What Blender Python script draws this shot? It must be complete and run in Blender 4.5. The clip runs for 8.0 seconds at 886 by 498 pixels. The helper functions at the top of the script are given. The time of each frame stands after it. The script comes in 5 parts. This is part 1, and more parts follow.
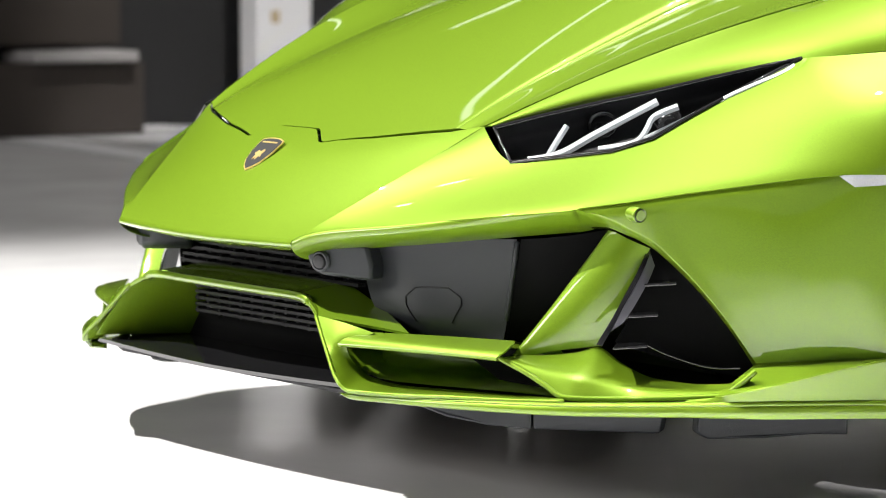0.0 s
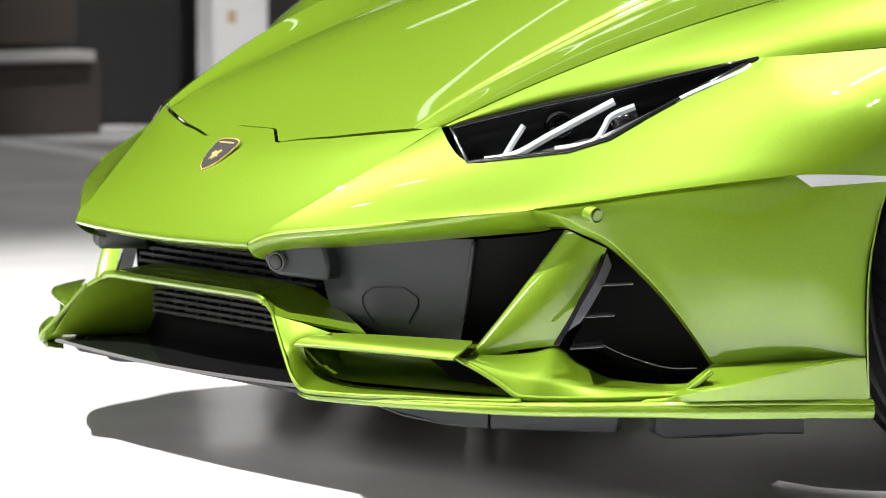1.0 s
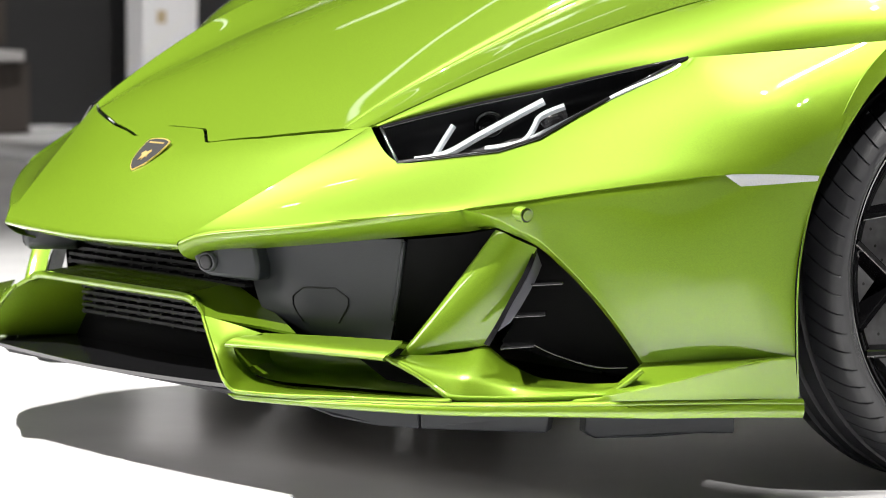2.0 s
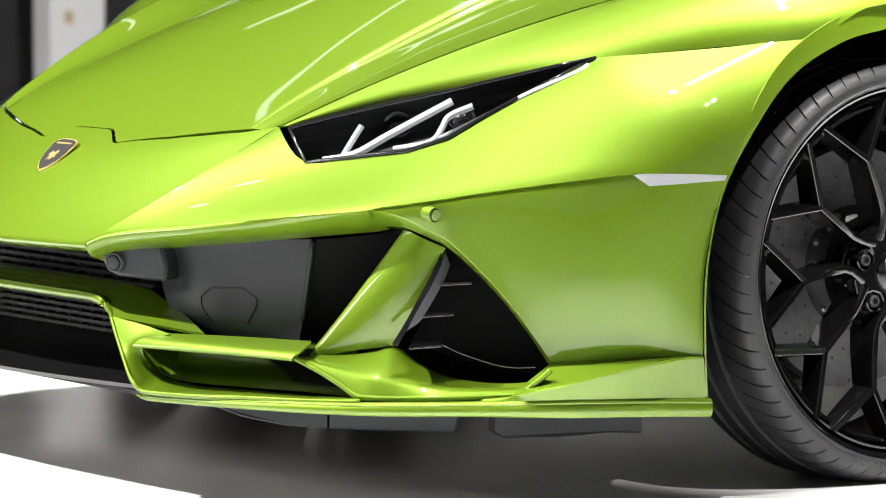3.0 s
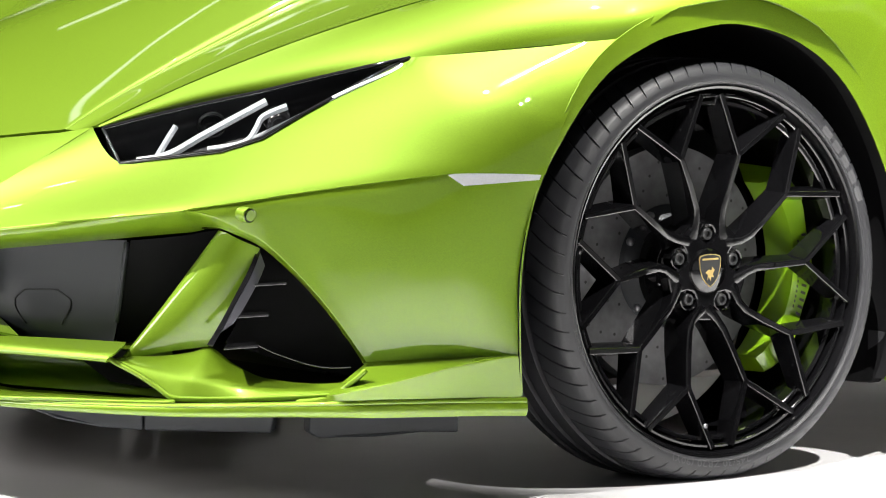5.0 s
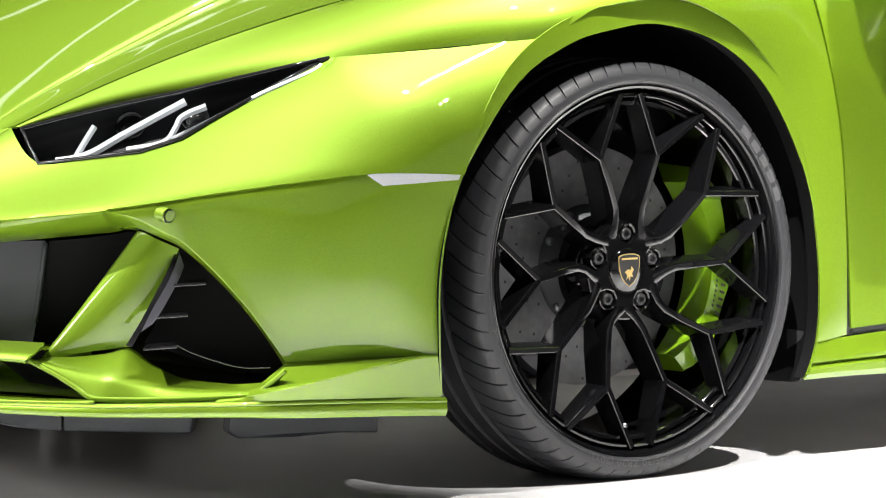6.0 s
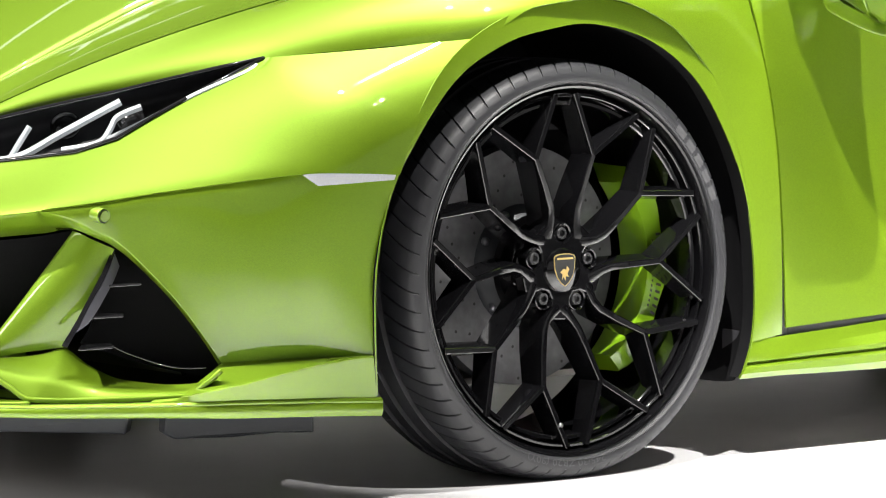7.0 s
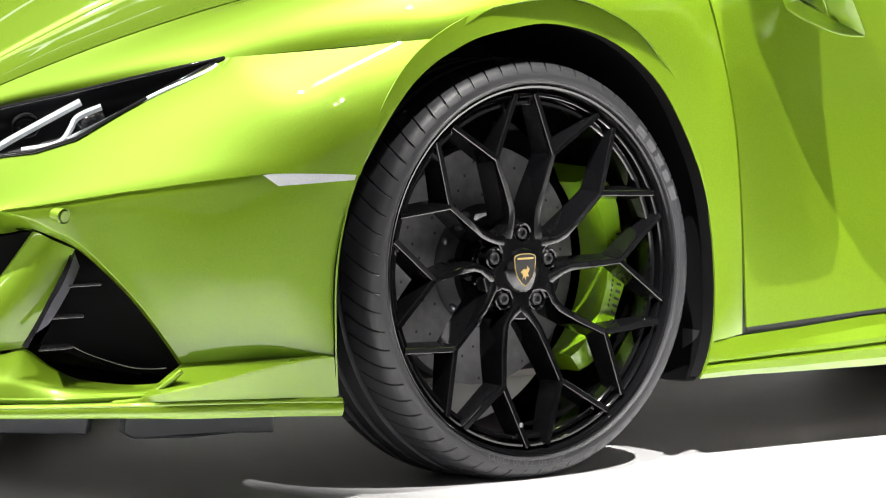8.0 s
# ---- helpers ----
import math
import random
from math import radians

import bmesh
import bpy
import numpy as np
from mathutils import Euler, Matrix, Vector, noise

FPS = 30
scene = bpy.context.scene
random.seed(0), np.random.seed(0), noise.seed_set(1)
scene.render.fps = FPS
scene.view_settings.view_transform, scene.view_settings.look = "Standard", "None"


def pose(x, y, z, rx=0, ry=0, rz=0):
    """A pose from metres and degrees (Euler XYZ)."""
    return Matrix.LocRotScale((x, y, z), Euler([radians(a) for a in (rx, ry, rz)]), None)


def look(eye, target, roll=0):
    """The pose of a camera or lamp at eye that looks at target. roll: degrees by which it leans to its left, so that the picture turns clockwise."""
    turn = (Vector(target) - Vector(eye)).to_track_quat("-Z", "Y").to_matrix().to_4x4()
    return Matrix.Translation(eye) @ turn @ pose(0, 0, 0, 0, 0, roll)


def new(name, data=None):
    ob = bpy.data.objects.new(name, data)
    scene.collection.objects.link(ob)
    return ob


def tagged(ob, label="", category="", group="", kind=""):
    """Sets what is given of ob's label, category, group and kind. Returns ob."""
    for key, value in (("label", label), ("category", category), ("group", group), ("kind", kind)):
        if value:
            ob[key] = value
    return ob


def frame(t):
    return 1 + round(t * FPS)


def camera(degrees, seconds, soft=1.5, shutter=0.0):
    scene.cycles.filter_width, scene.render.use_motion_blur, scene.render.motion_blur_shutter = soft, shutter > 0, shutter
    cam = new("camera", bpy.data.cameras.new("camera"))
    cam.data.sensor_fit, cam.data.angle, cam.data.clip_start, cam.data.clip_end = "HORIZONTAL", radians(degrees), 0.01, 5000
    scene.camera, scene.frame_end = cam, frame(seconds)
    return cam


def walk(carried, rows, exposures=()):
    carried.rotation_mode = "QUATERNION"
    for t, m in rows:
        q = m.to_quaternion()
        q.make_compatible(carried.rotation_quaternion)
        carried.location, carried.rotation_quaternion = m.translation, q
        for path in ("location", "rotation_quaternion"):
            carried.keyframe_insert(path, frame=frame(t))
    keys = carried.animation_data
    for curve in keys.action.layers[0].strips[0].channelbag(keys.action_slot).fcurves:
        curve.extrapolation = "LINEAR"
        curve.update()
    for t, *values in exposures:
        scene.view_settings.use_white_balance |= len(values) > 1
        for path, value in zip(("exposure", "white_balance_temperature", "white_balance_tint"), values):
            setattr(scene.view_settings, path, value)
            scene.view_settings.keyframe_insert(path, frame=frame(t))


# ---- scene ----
# The car stands with its nose towards -x and its left flank towards -y; the front axle is at x = 0.
LENS = 11.935
cam = camera(LENS, 8.0, soft=1.0)
EYE = (-4.2789, -5.9422, 0.8951)
HEADING, PITCH = 31.775, -4.661
# seconds, degrees panned to the right on the tripod
PAN = [
    (0.0, 0.000),
    (0.5, 0.246),
    (1.0, 0.585),
    (2.5, 2.131),
    (3.0, 2.775),
    (3.5, 3.379),
    (4.0, 4.062),
    (4.5, 4.682),
    (6.0, 6.379),
    (6.5, 6.819),
    (7.0, 7.253),
    (7.5, 7.569),
    (8.0, 7.790),
]
cam.data.dof.use_dof = True
cam.data.dof.focus_distance = 6.4
cam.data.dof.aperture_fstop = 8.0
walk(cam, [(t, pose(*EYE, 90 + PITCH, 0.0, -(HEADING + a))) for t, a in PAN])

# ---- light ----
world = bpy.data.worlds.new("hall")
scene.world = world
world.use_nodes = True
world.node_tree.nodes["Background"].inputs[0].default_value = (0.55, 0.6, 0.7, 1)
world.node_tree.nodes["Background"].inputs[1].default_value = 0.05


def spot(name, eye, target, watts, degrees, blend, size, colour=(1, 0.97, 0.93)):
    data = bpy.data.lights.new(name, "SPOT")
    data.energy, data.spot_size, data.spot_blend, data.shadow_soft_size, data.color = watts, radians(degrees), blend, size, colour
    ob = new(name, data)
    ob.matrix_world = look(eye, target)
    return ob


spot("stage_spot", (-4.8, 1.8, 7.4), (-0.6, 1.2, 0.2), 8800, 46, 0.6, 0.035)
spot("stage_spot", (0.9, 0.5, 7.4), (-0.5, 0.0, 0.4), 2300, 40, 0.6, 0.035)
spot("stage_spot", (-3.6, -4.4, 7.4), (1.0, -0.85, 0.6), 9000, 13, 0.4, 0.03)
spot("stage_spot", (0.1, -4.6, 7.4), (0.85, -0.85, 0.6), 6500, 18, 0.4, 0.03)
spot("stage_spot", (1.8, 1.2, 7.4), (0.0, -0.2, 0.3), 1700, 70, 0.55, 0.12)
for x in (-1.4, -0.2, 1.0, 2.2):
    spot("stage_spot", (x, -1.5, 7.4), (x, -1.55, 0.0), 3000, 18, 0.5, 0.05)
spot("stage_spot", (2.6, 2.4, 7.4), (2.6, 1.2, 0.0), 8000, 34, 0.6, 0.1)
spot("hall_spot", (0.5, 6.5, 7.4), (1.0, 6.5, 0.0), 800, 70, 0.8, 0.2)


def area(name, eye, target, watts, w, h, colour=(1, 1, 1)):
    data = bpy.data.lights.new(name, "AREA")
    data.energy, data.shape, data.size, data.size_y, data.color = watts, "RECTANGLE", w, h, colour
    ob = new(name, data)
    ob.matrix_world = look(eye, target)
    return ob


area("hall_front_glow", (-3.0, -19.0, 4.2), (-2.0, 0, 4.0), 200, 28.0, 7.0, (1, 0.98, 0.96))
# unseen fill added in front to brighten nose and hood
area("front_fill", (-10.0, 2.6, 4.2), (-0.8, 0, 0.2), 560, 4.5, 2.2, (1, 0.97, 0.93))
area("light_line", (2.4, 8.9, 7.4), (3.6, 3.8, 1.0), 2.6, 3.8, 0.09)
area("light_line", (7.2, 12.05, 7.4), (7.0, 0.0, 1.0), 1.6, 4.0, 0.06)
area("light_line", (6.6, 14.2, 7.4), (6.4, 0.0, 1.0), 1.2, 3.0, 0.06)
area("light_line", (1.1, 2.75, 7.4), (3.3, -0.9, 0.5), 0.5, 2.2, 0.03)
for x, y in ((-2.54, 3.12), (-2.2, 4.25)):
    area("stage_bar", (x, y, 7.4), (x + 0.01, y - 0.3, 0.0), 1.7, 0.24, 0.08)
spot("pillar_spot", (3.2, 6.0, 5.5), (4.1, 8.8, 0.4), 1500, 24, 0.6, 0.1)


# ---- materials ----
def nodes(name):
    m = bpy.data.materials.new(name)
    m.use_nodes = True
    return m, m.node_tree, m.node_tree.nodes["Principled BSDF"]


def plain(name, colour, rough=0.5, metal=0.0, coat=0.0, scale=40.0, vary=0.12, bump=0.0, bump_scale=400.0, spec=0.5):
    """A painted or moulded surface: colour with grain at two scales and a fine relief."""
    m, nt, b = nodes(name)
    geo = nt.nodes.new("ShaderNodeTexCoord")
    big = nt.nodes.new("ShaderNodeTexNoise")
    big.inputs["Scale"].default_value, big.inputs["Detail"].default_value = scale, 6
    fine = nt.nodes.new("ShaderNodeTexNoise")
    fine.inputs["Scale"].default_value, fine.inputs["Detail"].default_value = bump_scale, 2
    nt.links.new(geo.outputs["Object"], big.inputs["Vector"])
    nt.links.new(geo.outputs["Object"], fine.inputs["Vector"])
    ramp = nt.nodes.new("ShaderNodeMapRange")
    ramp.inputs["To Min"].default_value, ramp.inputs["To Max"].default_value = 1 - vary, 1 + vary
    nt.links.new(big.outputs["Fac"], ramp.inputs["Value"])
    mul = nt.nodes.new("ShaderNodeMix")
    mul.data_type, mul.blend_type = "RGBA", "MULTIPLY"
    mul.inputs["Factor"].default_value = 1.0
    mul.inputs["A"].default_value = (*colour, 1)
    nt.links.new(ramp.outputs["Result"], mul.inputs["B"])
    nt.links.new(mul.outputs["Result"], b.inputs["Base Color"])
    rr = nt.nodes.new("ShaderNodeMapRange")
    rr.inputs["To Min"].default_value, rr.inputs["To Max"].default_value = rough * 0.85, min(1, rough * 1.15)
    nt.links.new(fine.outputs["Fac"], rr.inputs["Value"])
    nt.links.new(rr.outputs["Result"], b.inputs["Roughness"])
    b.inputs["Metallic"].default_value, b.inputs["Coat Weight"].default_value = metal, coat
    b.inputs["Coat Roughness"].default_value = 0.03
    b.inputs["Specular IOR Level"].default_value = spec
    if bump:
        bp = nt.nodes.new("ShaderNodeBump")
        bp.inputs["Strength"].default_value, bp.inputs["Distance"].default_value = bump, 0.001
        nt.links.new(fine.outputs["Fac"], bp.inputs["Height"])
        nt.links.new(bp.outputs["Normal"], b.inputs["Normal"])
    return m


def car_paint():
    """Pearl green: a metallic flake base under a clear coat."""
    m, nt, b = nodes("pearl_green_paint")
    co = nt.nodes.new("ShaderNodeTexCoord")
    vor = nt.nodes.new("ShaderNodeTexVoronoi")
    vor.inputs["Scale"].default_value = 1400
    nt.links.new(co.outputs["Object"], vor.inputs["Vector"])
    sep = nt.nodes.new("ShaderNodeSeparateColor")
    nt.links.new(vor.outputs["Color"], sep.inputs["Color"])
    mr = nt.nodes.new("ShaderNodeMapRange")
    mr.inputs["To Min"].default_value, mr.inputs["To Max"].default_value = 0.86, 1.14
    nt.links.new(sep.outputs["Red"], mr.inputs["Value"])
    mul = nt.nodes.new("ShaderNodeMix")
    mul.data_type, mul.blend_type = "RGBA", "MULTIPLY"
    mul.inputs["Factor"].default_value = 1.0
    mul.inputs["A"].default_value = (0.125, 0.213, 0.007, 1)
    nt.links.new(mr.outputs["Result"], mul.inputs["B"])
    nt.links.new(mul.outputs["Result"], b.inputs["Base Color"])
    b.inputs["Metallic"].default_value = 0.42
    b.inputs["Specular IOR Level"].default_value = 0.24
    b.inputs["Roughness"].default_value = 0.48
    b.inputs["Coat Weight"].default_value = 1.0
    b.inputs["Coat Roughness"].default_value = 0.015
    b.inputs["Coat IOR"].default_value = 1.5
    return m


def clear_glass(name, tint=(1, 1, 1)):
    m, nt, b = nodes(name)
    nt.nodes.remove(b)
    out = nt.nodes["Material Output"]
    tr = nt.nodes.new("ShaderNodeBsdfTransparent")
    tr.inputs[0].default_value = (*tint, 1)
    gl = nt.nodes.new("ShaderNodeBsdfGlossy")
    gl.inputs["Roughness"].default_value = 0.02
    fr = nt.nodes.new("ShaderNodeFresnel")
    fr.inputs["IOR"].default_value = 1.45
    mx = nt.nodes.new("ShaderNodeMixShader")
    nt.links.new(fr.outputs[0], mx.inputs[0])
    nt.links.new(tr.outputs[0], mx.inputs[1])
    nt.links.new(gl.outputs[0], mx.inputs[2])
    nt.links.new(mx.outputs[0], out.inputs[0])
    return m


PAINT = car_paint()
SATIN = plain("satin_dark_plastic", (0.06, 0.06, 0.07), 0.38, vary=0.05)
BLACK_GLOSS = plain("gloss_black_plastic", (0.011, 0.011, 0.012), 0.12, scale=20, vary=0.2, coat=0.6)
BLACK = plain("black_plastic", (0.030, 0.030, 0.033), 0.6, bump=0.15, bump_scale=900, spec=0.3)
GREY = plain("grained_grey_plastic", (0.018, 0.0208, 0.0252), 0.5, bump=0.35, bump_scale=1100, vary=0.08)
RUBBER = plain("tyre_rubber", (0.0145, 0.0149, 0.0172), 0.5, bump=0.25, bump_scale=700, vary=0.18)
RUBBER_MARK = plain("tyre_letter_rubber", (0.05, 0.05, 0.053), 0.6, bump=0.2)
RIM = plain("gloss_black_rim", (0.003, 0.003, 0.0034), 0.07, scale=30, vary=0.2, spec=0.65)
DISC = plain("ceramic_disc", (0.12, 0.12, 0.125), 0.42, metal=0.3, scale=55, vary=0.5, bump=0.2, bump_scale=250)
STEEL = plain("bolt_steel", (0.35, 0.35, 0.36), 0.3, metal=1.0)
CALIPER = plain("green_caliper_paint", (0.17, 0.33, 0.008), 0.3, coat=0.7, scale=25, vary=0.06)
GOLD = plain("badge_gold", (0.85, 0.62, 0.24), 0.32, metal=0.75)
LAMP_LENS = clear_glass("lamp_glass")
LAMP_STRIP = plain("lamp_light_guide", (0.62, 0.65, 0.67), 0.25, coat=0.5, vary=0.05)
b = LAMP_STRIP.node_tree.nodes["Principled BSDF"]
b.inputs["Emission Color"].default_value, b.inputs["Emission Strength"].default_value = (0.9, 0.95, 1, 1), 0.22
MARKER = plain("marker_lens", (0.42, 0.43, 0.45), 0.2, coat=1.0, scale=300, vary=0.12, bump=0.5, bump_scale=350)
TRAY = plain("underbody_plastic", (0.25, 0.23, 0.21), 0.5, scale=6, vary=0.3)
GRILLE = plain("black_grille_plastic", (0.008, 0.008, 0.009), 0.5, vary=0.1, spec=0.25)
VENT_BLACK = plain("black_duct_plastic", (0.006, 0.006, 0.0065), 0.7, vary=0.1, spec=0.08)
BOLT = plain("dark_bolt", (0.05, 0.05, 0.052), 0.35, metal=0.6)
INK = plain("black_ink", (0.01, 0.01, 0.01), 0.5)


# ---- mesh helpers; points are (x, w, z) with w = -y, the distance from the car's middle towards its left flank ----
def pchip(p, n):
    """Rows of p resampled to n with monotone cubics, which do not overshoot."""
    p = np.asarray(p, float)
    k = len(p)
    if k == 1:
        return np.repeat(p, n, 0)
    d = np.diff(p, axis=0)
    m = np.zeros_like(p)
    if k == 2:
        m[:] = d[0]
    else:
        a, b = d[:-1], d[1:]
        good = a * b > 0
        m[1:-1] = np.where(good, 2 * a * b / np.where(good, a + b, 1), 0)
        m[0], m[-1] = 1.5 * d[0] - 0.5 * m[1], 1.5 * d[-1] - 0.5 * m[-2]
    t = np.linspace(0, k - 1, n)
    i = np.minimum(t.astype(int), k - 2)
    u = (t - i).reshape((-1,) + (1,) * (p.ndim - 1))
    return (2 * u**3 - 3 * u**2 + 1) * p[i] + (u**3 - 2 * u**2 + u) * m[i] + (-2 * u**3 + 3 * u**2) * p[i + 1] + (u**3 - u**2) * m[i + 1]


def spline(p, n):
    """A smooth curve through the points (Catmull-Rom)."""
    p = np.asarray(p, float)
    k = len(p)
    if k == 2:
        return pchip(p, n)
    m = np.empty_like(p)
    m[1:-1] = (p[2:] - p[:-2]) / 2
    m[0], m[-1] = 1.5 * (p[1] - p[0]) - 0.5 * m[1], 1.5 * (p[-1] - p[-2]) - 0.5 * m[-2]
    t = np.linspace(0, k - 1, n)
    i = np.minimum(t.astype(int), k - 2)
    u = (t - i).reshape((-1,) + (1,) * (p.ndim - 1))
    return (2 * u**3 - 3 * u**2 + 1) * p[i] + (u**3 - 2 * u**2 + u) * m[i] + (-2 * u**3 + 3 * u**2) * p[i + 1] + (u**3 - u**2) * m[i + 1]


def grid_faces(nv, nu, close_u=False):
    fs = []
    for r in range(nv - 1):
        for c in range(nu if close_u else nu - 1):
            d = (c + 1) % nu
            fs.append((r * nu + c, r * nu + d, (r + 1) * nu + d, (r + 1) * nu + c))
    return fs


def loft(rows, nu, nv, out, smooth=spline, across=None):
    """A sheet through rows of points, nu along the rows and nv across them, facing out."""
    g = smooth(np.asarray(rows, float), nv) if across is None else across(np.asarray(rows, float), nv)
    g = np.swapaxes(smooth(np.swapaxes(g, 0, 1), nu), 0, 1)
    n = np.cross(g[0, -1] - g[-1, 0], g[-1, -1] - g[0, 0])
    fs = grid_faces(nv, nu)
    q = g.reshape(-1, 3)
    a, b, c = q[fs[len(fs) // 2][0]], q[fs[len(fs) // 2][1]], q[fs[len(fs) // 2][3]]
    if np.dot(np.cross(b - a, c - a), out) < 0:
        fs = [f[::-1] for f in fs]
    return q, fs


def sweep(path, profile, n, up=(0, 0, 1), closed=True, caps=True):
    """A profile of (sideways, upwards) pairs swept along a path; sideways is to the path's right, seen from up."""
    p = spline(path, n) if n else np.asarray(path, float)
    t = np.gradient(p, axis=0)
    t /= np.linalg.norm(t, axis=1)[:, None]
    s = np.cross(t, up)
    s /= np.linalg.norm(s, axis=1)[:, None]
    v = np.cross(s, t)
    k = len(profile)
    q = np.concatenate([p[:, None] + s[:, None] * np.array(profile)[None, :, :1] + v[:, None] * np.array(profile)[None, :, 1:]], 1).reshape(-1, 3)
    fs = grid_faces(len(p), k, closed)
    if caps and closed:
        fs += [tuple(range(k))[::-1], tuple(range((len(p) - 1) * k, len(p) * k))]
    return q, fs


def prism(poly, depth):
    """A flat polygon given thickness: depth is a vector."""
    a = np.asarray(poly, float)
    k = len(a)
    b = a + np.asarray(depth, float)
    fs = [tuple(range(k)), tuple(range(2 * k - 1, k - 1, -1))]
    fs += [(i, i + k, (i + 1) % k + k, (i + 1) % k) for i in range(k)]
    return np.vstack([a, b]), fs


def revolve(profile, n, centre, start=0.0, stop=2 * math.pi):
    """A profile of (radius, w) pairs turned round the axle through the centre (x, w, z)."""
    full = abs(stop - start - 2 * math.pi) < 1e-6
    ang = np.linspace(start, stop, n, endpoint=not full)
    pr = np.asarray(profile, float)
    q = np.stack([centre[0] + np.outer(np.sin(ang), pr[:, 0]), centre[1] + np.tile(pr[:, 1], (n, 1)), centre[2] - np.outer(np.cos(ang), pr[:, 0])], -1)
    fs = []
    k = len(pr)
    for i in range(n if full else n - 1):
        for j in range(k - 1):
            fs.append((i * k + j, i * k + j + 1, ((i + 1) % n) * k + j + 1, ((i + 1) % n) * k + j))
    return q.reshape(-1, 3), fs


def shell(q, fs, thick):
    """A sheet given thickness inwards; its rim has edges of its own, so that it shades crisply."""
    q = np.asarray(q, float)
    n = np.zeros_like(q)
    for f in fs:
        v = np.cross(q[f[1]] - q[f[0]], q[f[-1]] - q[f[0]])
        for i in f:
            n[i] += v
    n /= np.maximum(np.linalg.norm(n, axis=1)[:, None], 1e-12)
    k = len(q)
    low = q - n * thick
    edges = {}
    for f in fs:
        for i in range(len(f)):
            e = (f[i], f[(i + 1) % len(f)])
            if (e[1], e[0]) in edges:
                del edges[(e[1], e[0])]
            else:
                edges[e] = 1
    verts, faces = [q, low], list(fs) + [tuple(i + k for i in f[::-1]) for f in fs]
    base = 2 * k
    for a, b in edges:
        verts.append(np.array([q[a], q[b], low[b], low[a]]))
        faces.append((base + 3, base + 2, base + 1, base))
        base += 4
    return np.vstack(verts), faces


def patch(top, low, start=None, stop=None, n=61, m=41):
    """A grid of n by m points filling four border curves (start and stop join the ends of top and low)."""
    t, b = np.asarray(top, float), np.asarray(low, float)
    t, b = t if len(t) == n else spline(t, n), b if len(b) == n else spline(b, n)
    v = np.linspace(0, 1, m)[:, None, None]
    u = np.linspace(0, 1, n)[None, :, None]
    g = t[None] * (1 - v) + b[None] * v
    for side_curve, k, c in ((start, 1 - u, 0), (stop, u, n - 1)):
        if side_curve is not None:
            s = spline(side_curve, m)
            g = g + (s - (t[c] * (1 - v[:, 0]) + b[c] * v[:, 0]))[:, None] * k
    return g


def part(name, pieces, material, parent, label="", side=1, smooth=True, thick=0.0, bevel=0.0, fix=False, sharp=None):
    """One mesh object under a thing or a part; side -1 mirrors it to the car's other flank."""
    vs, fs, base = [], [], 0
    for q, f in (shell(*g, thick) for g in pieces) if thick else pieces:
        q = np.asarray(q, float)
        vs.append(np.stack([q[:, 0], -side * q[:, 1], q[:, 2]], 1))
        # w = -y turns the faces round once; mirroring turns them back
        fs += [tuple(i + base for i in (t[::-1] if side > 0 else t)) for t in f]
        base += len(q)
    me = bpy.data.meshes.new(name)
    me.from_pydata(np.vstack(vs).tolist(), [], fs)
    if fix or sharp:
        bm = bmesh.new()
        bm.from_mesh(me)
        if fix:
            bmesh.ops.recalc_face_normals(bm, faces=bm.faces)
        bm.to_mesh(me)
        bm.free()
    me.materials.append(material)
    if smooth:
        me.polygons.foreach_set("use_smooth", [True] * len(me.polygons))
        if sharp:
            me.set_sharp_from_angle(angle=radians(sharp))
    ob = new(name, me)
    ob.parent = parent
    if label:
        ob["label"] = label
    if bevel:
        b = ob.modifiers.new("edge", "BEVEL")
        b.width, b.segments, b.limit_method = bevel, 2, "ANGLE"
    return ob


def thing(name, label, category, kind="", group=""):
    return tagged(new(name), label, category, group, kind)


def box(x0, x1, w0, w1, z0, z1):
    return prism([(x0, w0, z0), (x1, w0, z0), (x1, w1, z0), (x0, w1, z0)], (0, 0, z1 - z0))


# ---- hall ----
def floor_material():
    m, nt, b = nodes("glossy_white_stage_floor")
    co = nt.nodes.new("ShaderNodeTexCoord")
    n1 = nt.nodes.new("ShaderNodeTexNoise")
    n1.inputs["Scale"].default_value, n1.inputs["Detail"].default_value = 3.0, 8
    nt.links.new(co.outputs["Object"], n1.inputs["Vector"])
    r = nt.nodes.new("ShaderNodeValToRGB")
    r.color_ramp.elements[0].color, r.color_ramp.elements[1].color = (0.70, 0.70, 0.71, 1), (0.78, 0.78, 0.79, 1)
    nt.links.new(n1.outputs["Fac"], r.inputs["Fac"])
    nt.links.new(r.outputs["Color"], b.inputs["Base Color"])
    q = nt.nodes.new("ShaderNodeMapRange")
    q.inputs["To Min"].default_value, q.inputs["To Max"].default_value = 0.10, 0.2
    nt.links.new(n1.outputs["Fac"], q.inputs["Value"])
    nt.links.new(q.outputs["Result"], b.inputs["Roughness"])
    return m


FLOOR = floor_material()
DARK_WALL = plain("dark_hall_wall", (0.012, 0.012, 0.013), 0.8, scale=2, vary=0.2)
BROWN_WALL = plain("brown_panel", (0.030, 0.023, 0.019), 0.7, scale=4, vary=0.25)
PALE = plain("white_lacquer", (0.7, 0.7, 0.72), 0.4, scale=3, vary=0.05)


def setting(name, pieces, material, label, category):
    ob = part(name, pieces, material, None, fix=True, smooth=False)
    return tagged(ob, label, category, kind="structure")


